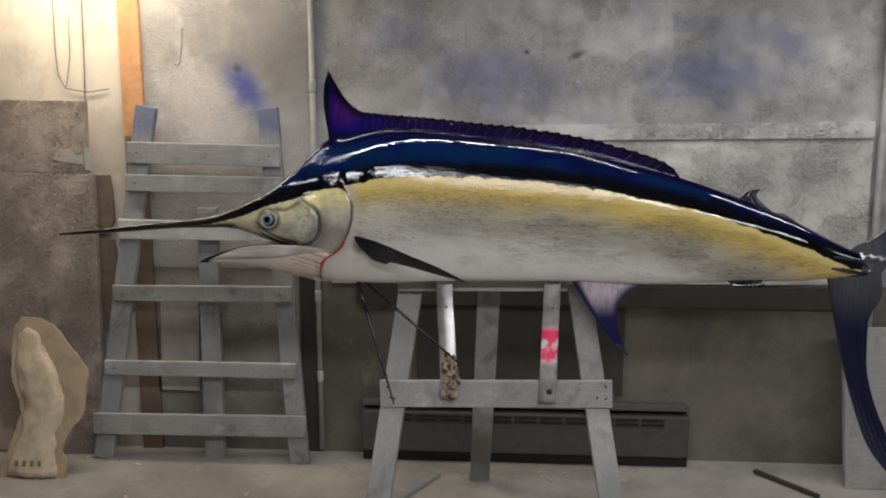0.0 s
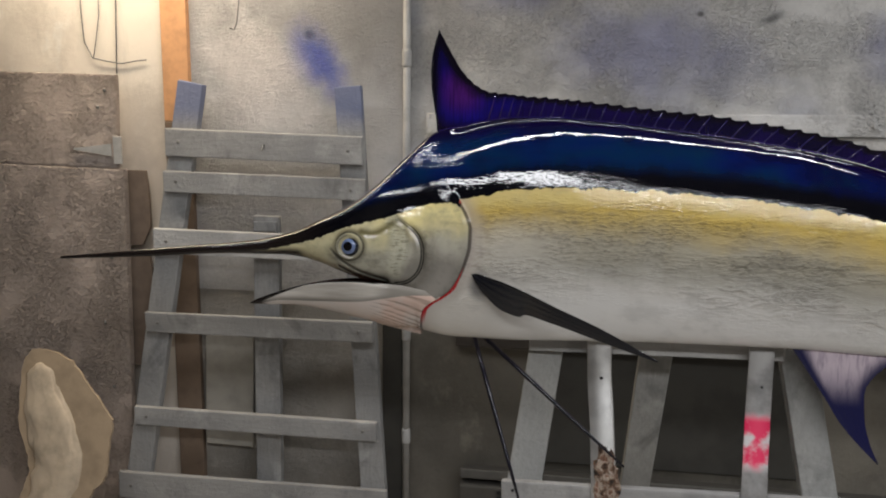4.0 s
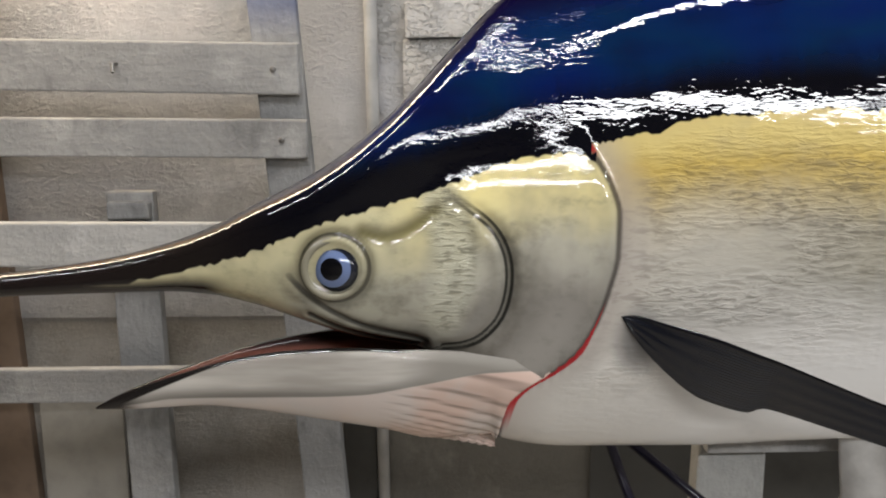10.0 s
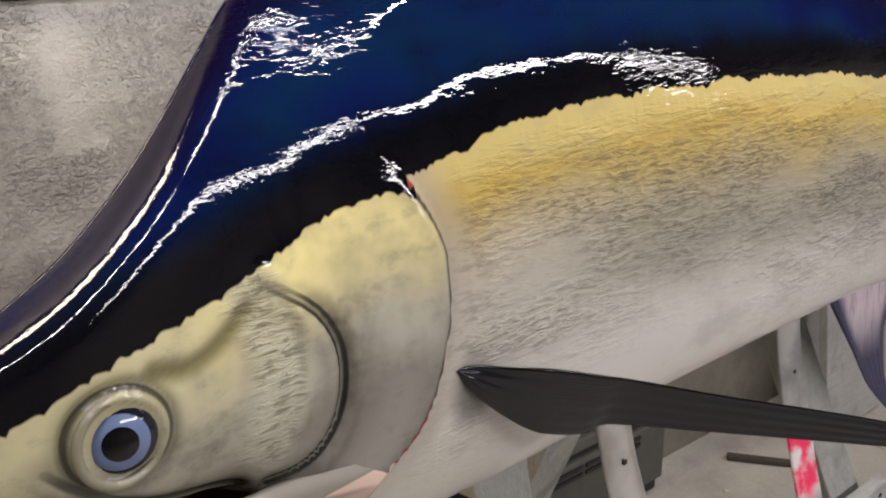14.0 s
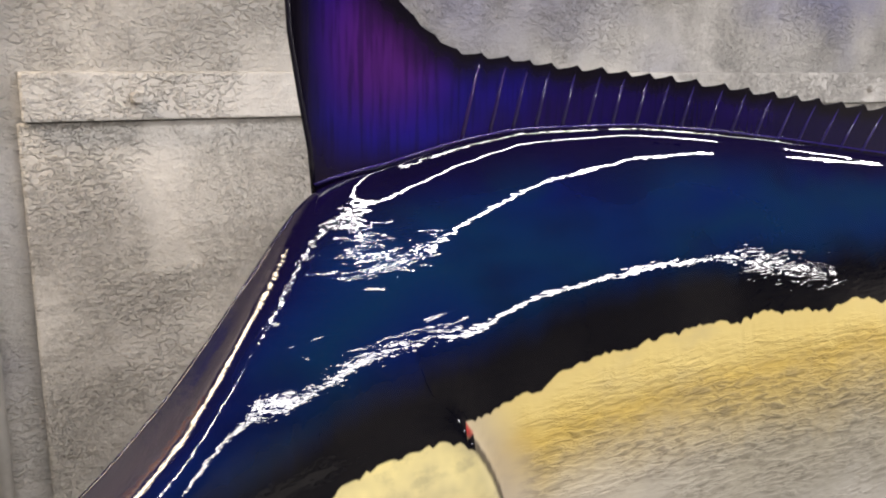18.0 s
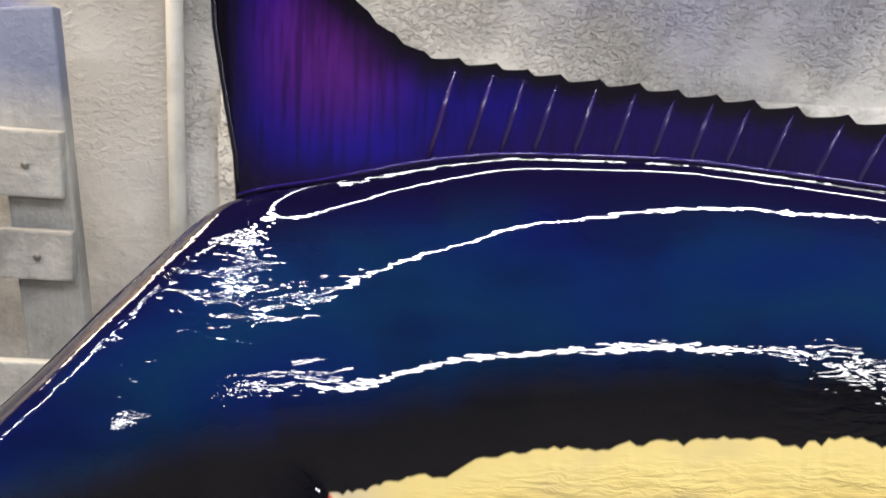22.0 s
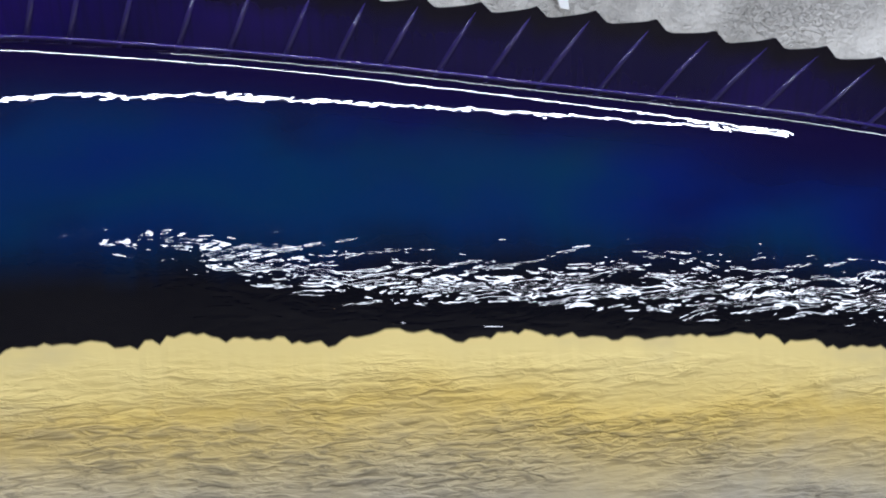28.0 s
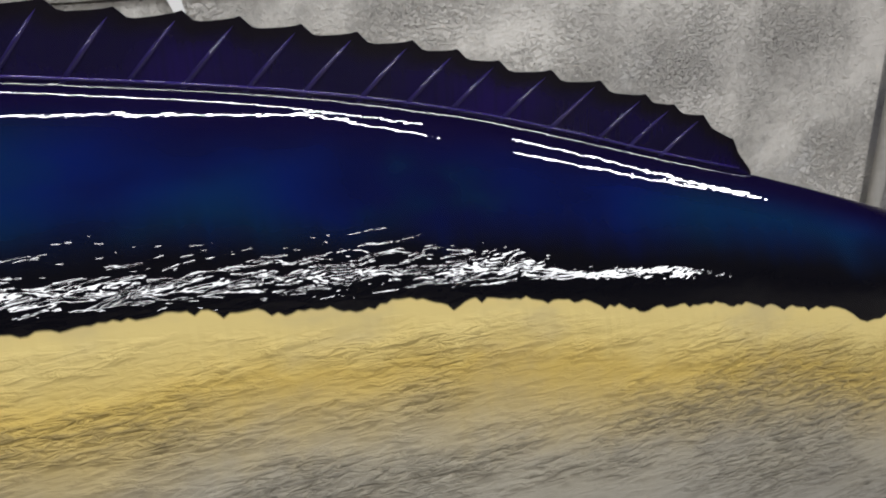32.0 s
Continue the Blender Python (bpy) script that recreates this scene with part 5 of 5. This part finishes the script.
add_sheet(bm, ragged, 0.012, place=pose(0, 0, 0, -12))
part("board", bm, M_CARD, template)
bm = bmesh.new()
add_tube(bm, [(-0.135, 0, 0.675), (-0.12, 0, 0.655), (-0.105, 0, 0.58), (-0.075, 0, 0.49), (-0.035, 0, 0.40), (-0.02, 0, 0.31), (-0.045, 0, 0.22), (-0.065, 0, 0.12), (-0.07, 0, 0.004)], [0.030, 0.048, 0.066, 0.088, 0.100, 0.095, 0.085, 0.098, 0.12], 20)
bmesh.ops.subdivide_edges(bm, edges=bm.edges[:], cuts=3, use_grid_fill=True, smooth=0.6)
for v in bm.verts:
    v.co += 0.020 * noise.noise_vector(v.co * 13) + 0.008 * noise.noise_vector(v.co * 40)
    v.co.y *= 0.26
    v.co.z = max(v.co.z, 0.004)
bmesh.ops.transform(bm, matrix=pose(0, -0.004, 0.0, -12), verts=bm.verts[:])
smooth(part("raised_core", bm, M_CORE, template, "pale raised core of the cut-out"))
for i in range(4):
    box("mark", (0.016, 0.002, 0.026), pose(-0.13 + 0.036 * i, -0.0235, 0.075, -12, 9 * (i % 2), 0), M_MARK, template, "faint scribbled mark", bevel=0)

# ---- stand ----
stand = tagged(empty("sawhorse_stand", pose(0.63, -0.10, 0)), "dusty three-legged wooden easel stand under the fish", "stand")
SX, SY = 0.63, -0.10


def sp(x, y, z):
    return (x - SX, y - SY, z)


span("front_leg", sp(0.168, -0.328, 0.0), sp(0.298, 0.054, 1.01), 0.090, 0.036, M_STAND, stand, facing=(0, -1, 0.38))
span("front_leg", sp(1.085, -0.328, 0.0), sp(0.935, 0.054, 1.01), 0.086, 0.036, M_STAND, stand, facing=(0, -1, 0.38))
span("rear_leg", sp(0.550, 0.525, 0.0), sp(0.597, 0.130, 1.0), 0.088, 0.036, M_STAND, stand, facing=(0, -1, -0.38))
board = span("cross_board", sp(0.197, -0.125, 0.622), sp(1.052, -0.125, 0.638), 0.102, 0.022, M_STANDX, stand)
for x, z in ((1.026, 0.668), (0.996, 0.625), (1.028, 0.622), (0.225, 0.650), (0.250, 0.607), (0.235, 0.610)):
    bm = bmesh.new()
    bmesh.ops.create_uvsphere(bm, u_segments=8, v_segments=5, radius=0.0045)
    bmesh.ops.transform(bm, matrix=pose(*sp(x, -0.1365, z)) @ Matrix.Diagonal((1, 0.4, 1, 1)), verts=bm.verts[:])
    part("nail_head", bm, M_BLACK, board)
span("top_beam", sp(0.250, 0.028, 1.006), sp(0.896, 0.028, 1.012), 0.040, 0.07, M_STANDX, stand)


def bent_strap(line, material, label):
    """A metal strip that follows the line, bent where it meets the cross board."""
    bm = bmesh.new()
    line = [(interp(z, [(q[1], q[0]) for q in line[::-1]]), interp(z, [(0.598, -0.1445), (0.66, -0.1425), (0.69, -0.135), (0.80, -0.098), (0.95, -0.052), (1.04, -0.034)]), z) for z in np.linspace(line[0][1], line[-1][1], 26)]
    rows = []
    for x, y, z in line:
        w = 0.031 + 0.0012 * noise.noise(Vector((x * 9, 3, z * 14)))
        rows.append([bm.verts.new(sp(x + sx * w + 0.001 * noise.noise(Vector((sx, 1, z * 30))), y + dy, z)) for sx, dy in ((-1, 0.0), (-0.93, -0.0035), (0, -0.0042), (0.93, -0.0035), (1, 0.0), (0.93, 0.003), (-0.93, 0.003))])
    for a, b in zip(rows, rows[1:]):
        for k in range(7):
            bm.faces.new((a[k], a[(k + 1) % 7], b[(k + 1) % 7], b[k]))
    bm.faces.new(rows[0])
    bm.faces.new(rows[-1][::-1])
    bmesh.ops.recalc_face_normals(bm, faces=bm.faces[:])
    return smooth(part("support_strap", bm, material, stand, label))


def strap_hole(st, x, y, z, r):
    bm = bmesh.new()
    bmesh.ops.create_uvsphere(bm, u_segments=12, v_segments=6, radius=r)
    bmesh.ops.transform(bm, matrix=pose(*sp(x, y, z)) @ Matrix.Diagonal((1, 0.35, 1, 1)), verts=bm.verts[:])
    smooth(part("bolt", bm, M_BLACK, st, "dark bolt"))


taped = bent_strap([(0.432, 1.04), (0.435, 0.95), (0.445, 0.83), (0.452, 0.70), (0.455, 0.612)], M_STRAP, "bare metal support strap with peeling tape")
strap_hole(taped, 0.440, -0.060, 0.940, 0.0045)
strap_hole(taped, 0.436, -0.047, 0.982, 0.0045)
pink = bent_strap([(0.833, 1.04), (0.830, 0.95), (0.824, 0.83), (0.818, 0.70), (0.814, 0.605)], M_STRAP2, "metal support strap sprayed pink")
strap_hole(pink, 0.822, -0.147, 0.648, 0.011)
strap_hole(pink, 0.834, -0.060, 0.940, 0.0035)
bm = bmesh.new()
bmesh.ops.create_icosphere(bm, subdivisions=4, radius=1)
for v in bm.verts:
    k = 1 + 0.45 * noise.noise(v.co * 2.6) + 0.3 * noise.noise(v.co * 6.0)
    v.co = Vector((v.co.x * 0.028 * k, v.co.y * 0.009 * k, v.co.z * 0.078 * k))
bmesh.ops.transform(bm, matrix=pose(*sp(0.460, -0.142, 0.695), -9, -4, 0), verts=bm.verts[:])
part("tape_wad", bm, M_TAPE, taped, "crumpled brown and silver tape")

# ---- far right ----
leaning = tagged(empty("leaning_board", pose(2.30, 0.55, 0)), "grey board leaning in the corner behind the tail", "board")
box("board", (0.34, 0.03, 0.72), pose(0.03, 0.03, 0.36, -6, -2, 0), M_STANDX, leaning, bevel=0.004)

# ---- floor litter ----
stick = tagged(span("wood_stick", (1.82, 0.67, 0.012), (2.02, 0.42, 0.012), 0.022, 0.018, M_DARKWOOD, facing=(0, 0, 1)), "thin dark stick lying on the floor", "stick")
lath = tagged(span("wood_lath", (0.16, 0.22, 0.012), (0.345, 0.55, 0.012), 0.055, 0.018, M_STANDX, facing=(0, 0, 1)), "grey wooden lath lying on the floor", "lath")

bm = bmesh.new()
for i in range(46):
    x, y = random.uniform(-1.6, 2.4), random.uniform(-0.1, 0.66)
    add_box(bm, (random.uniform(0.008, 0.04), random.uniform(0.005, 0.014), random.uniform(0.002, 0.006)), pose(x, y, 0.003, 0, 0, random.uniform(0, 180)), 0)
tagged(part("floor_chips", bm, M_CHIP), "scattered pale chips and splinters on the floor", "litter", kind="stuff")

# ---- cords and small things on the wall ----
def wire(name, pts, r, material, label, category="wire"):
    bm = bmesh.new()
    add_tube(bm, pts, r, 6)
    return tagged(smooth(part(name, bm, material)), label, category, kind="structure")


wire("hanging_cord", [(-1.315, 0.792, 2.65), (-1.318, 0.794, 2.2), (-1.322, 0.792, 1.94), (-1.330, 0.79, 1.72)], 0.0025, M_CORD, "thin grey cord hanging down the wall")
wire("bent_wire", [(-1.455, 0.793, 2.25), (-1.46, 0.792, 1.95), (-1.452, 0.79, 1.836), (-1.421, 0.788, 1.777), (-1.36, 0.788, 1.765), (-1.307, 0.789, 1.758), (-1.25, 0.79, 1.768), (-1.211, 0.79, 1.772)], 0.0022, M_CORD, "bent steel wire hooked on the wall")
wire("bent_wire", [(-1.385, 0.793, 2.10), (-1.39, 0.792, 1.93), (-1.405, 0.79, 1.84), (-1.419, 0.789, 1.777)], 0.0018, M_CORD, "bent steel wire hooked on the wall")
wire("wall_hook", [(-0.846, 0.798, 2.05), (-0.850, 0.79, 1.96), (-0.858, 0.788, 1.90), (-0.868, 0.786, 1.878), (-0.885, 0.79, 1.885)], 0.0022, M_CORD, "thin wire hook hanging on the wall")
bm = bmesh.new()
add_sheet(bm, [(-0.017, 0.03), (0.012, 0.026), (0.022, -0.03), (0.008, -0.028)], 0.002, place=pose(0.838, 0.764, 1.522, -6))
tagged(part("paper_scrap", bm, M_PAPER), "small white paper scrap hanging under the rail", "paper")

# ---- beyond the corner ----
cabinet = tagged(empty("wooden_cabinet", pose(3.78, 0.55, 0)), "reddish brown wooden cabinet by the far wall", "cabinet")
box("body", (0.42, 0.34, 0.46), pose(0.1, 0.1, 0.33), M_REDWOOD, cabinet, bevel=0.006)
for x, y in ((-0.08, -0.04), (0.28, -0.04), (-0.08, 0.24), (0.28, 0.24)):
    box("leg", (0.05, 0.05, 0.10), pose(x, y, 0.05), M_REDWOOD, cabinet, bevel=0.004)
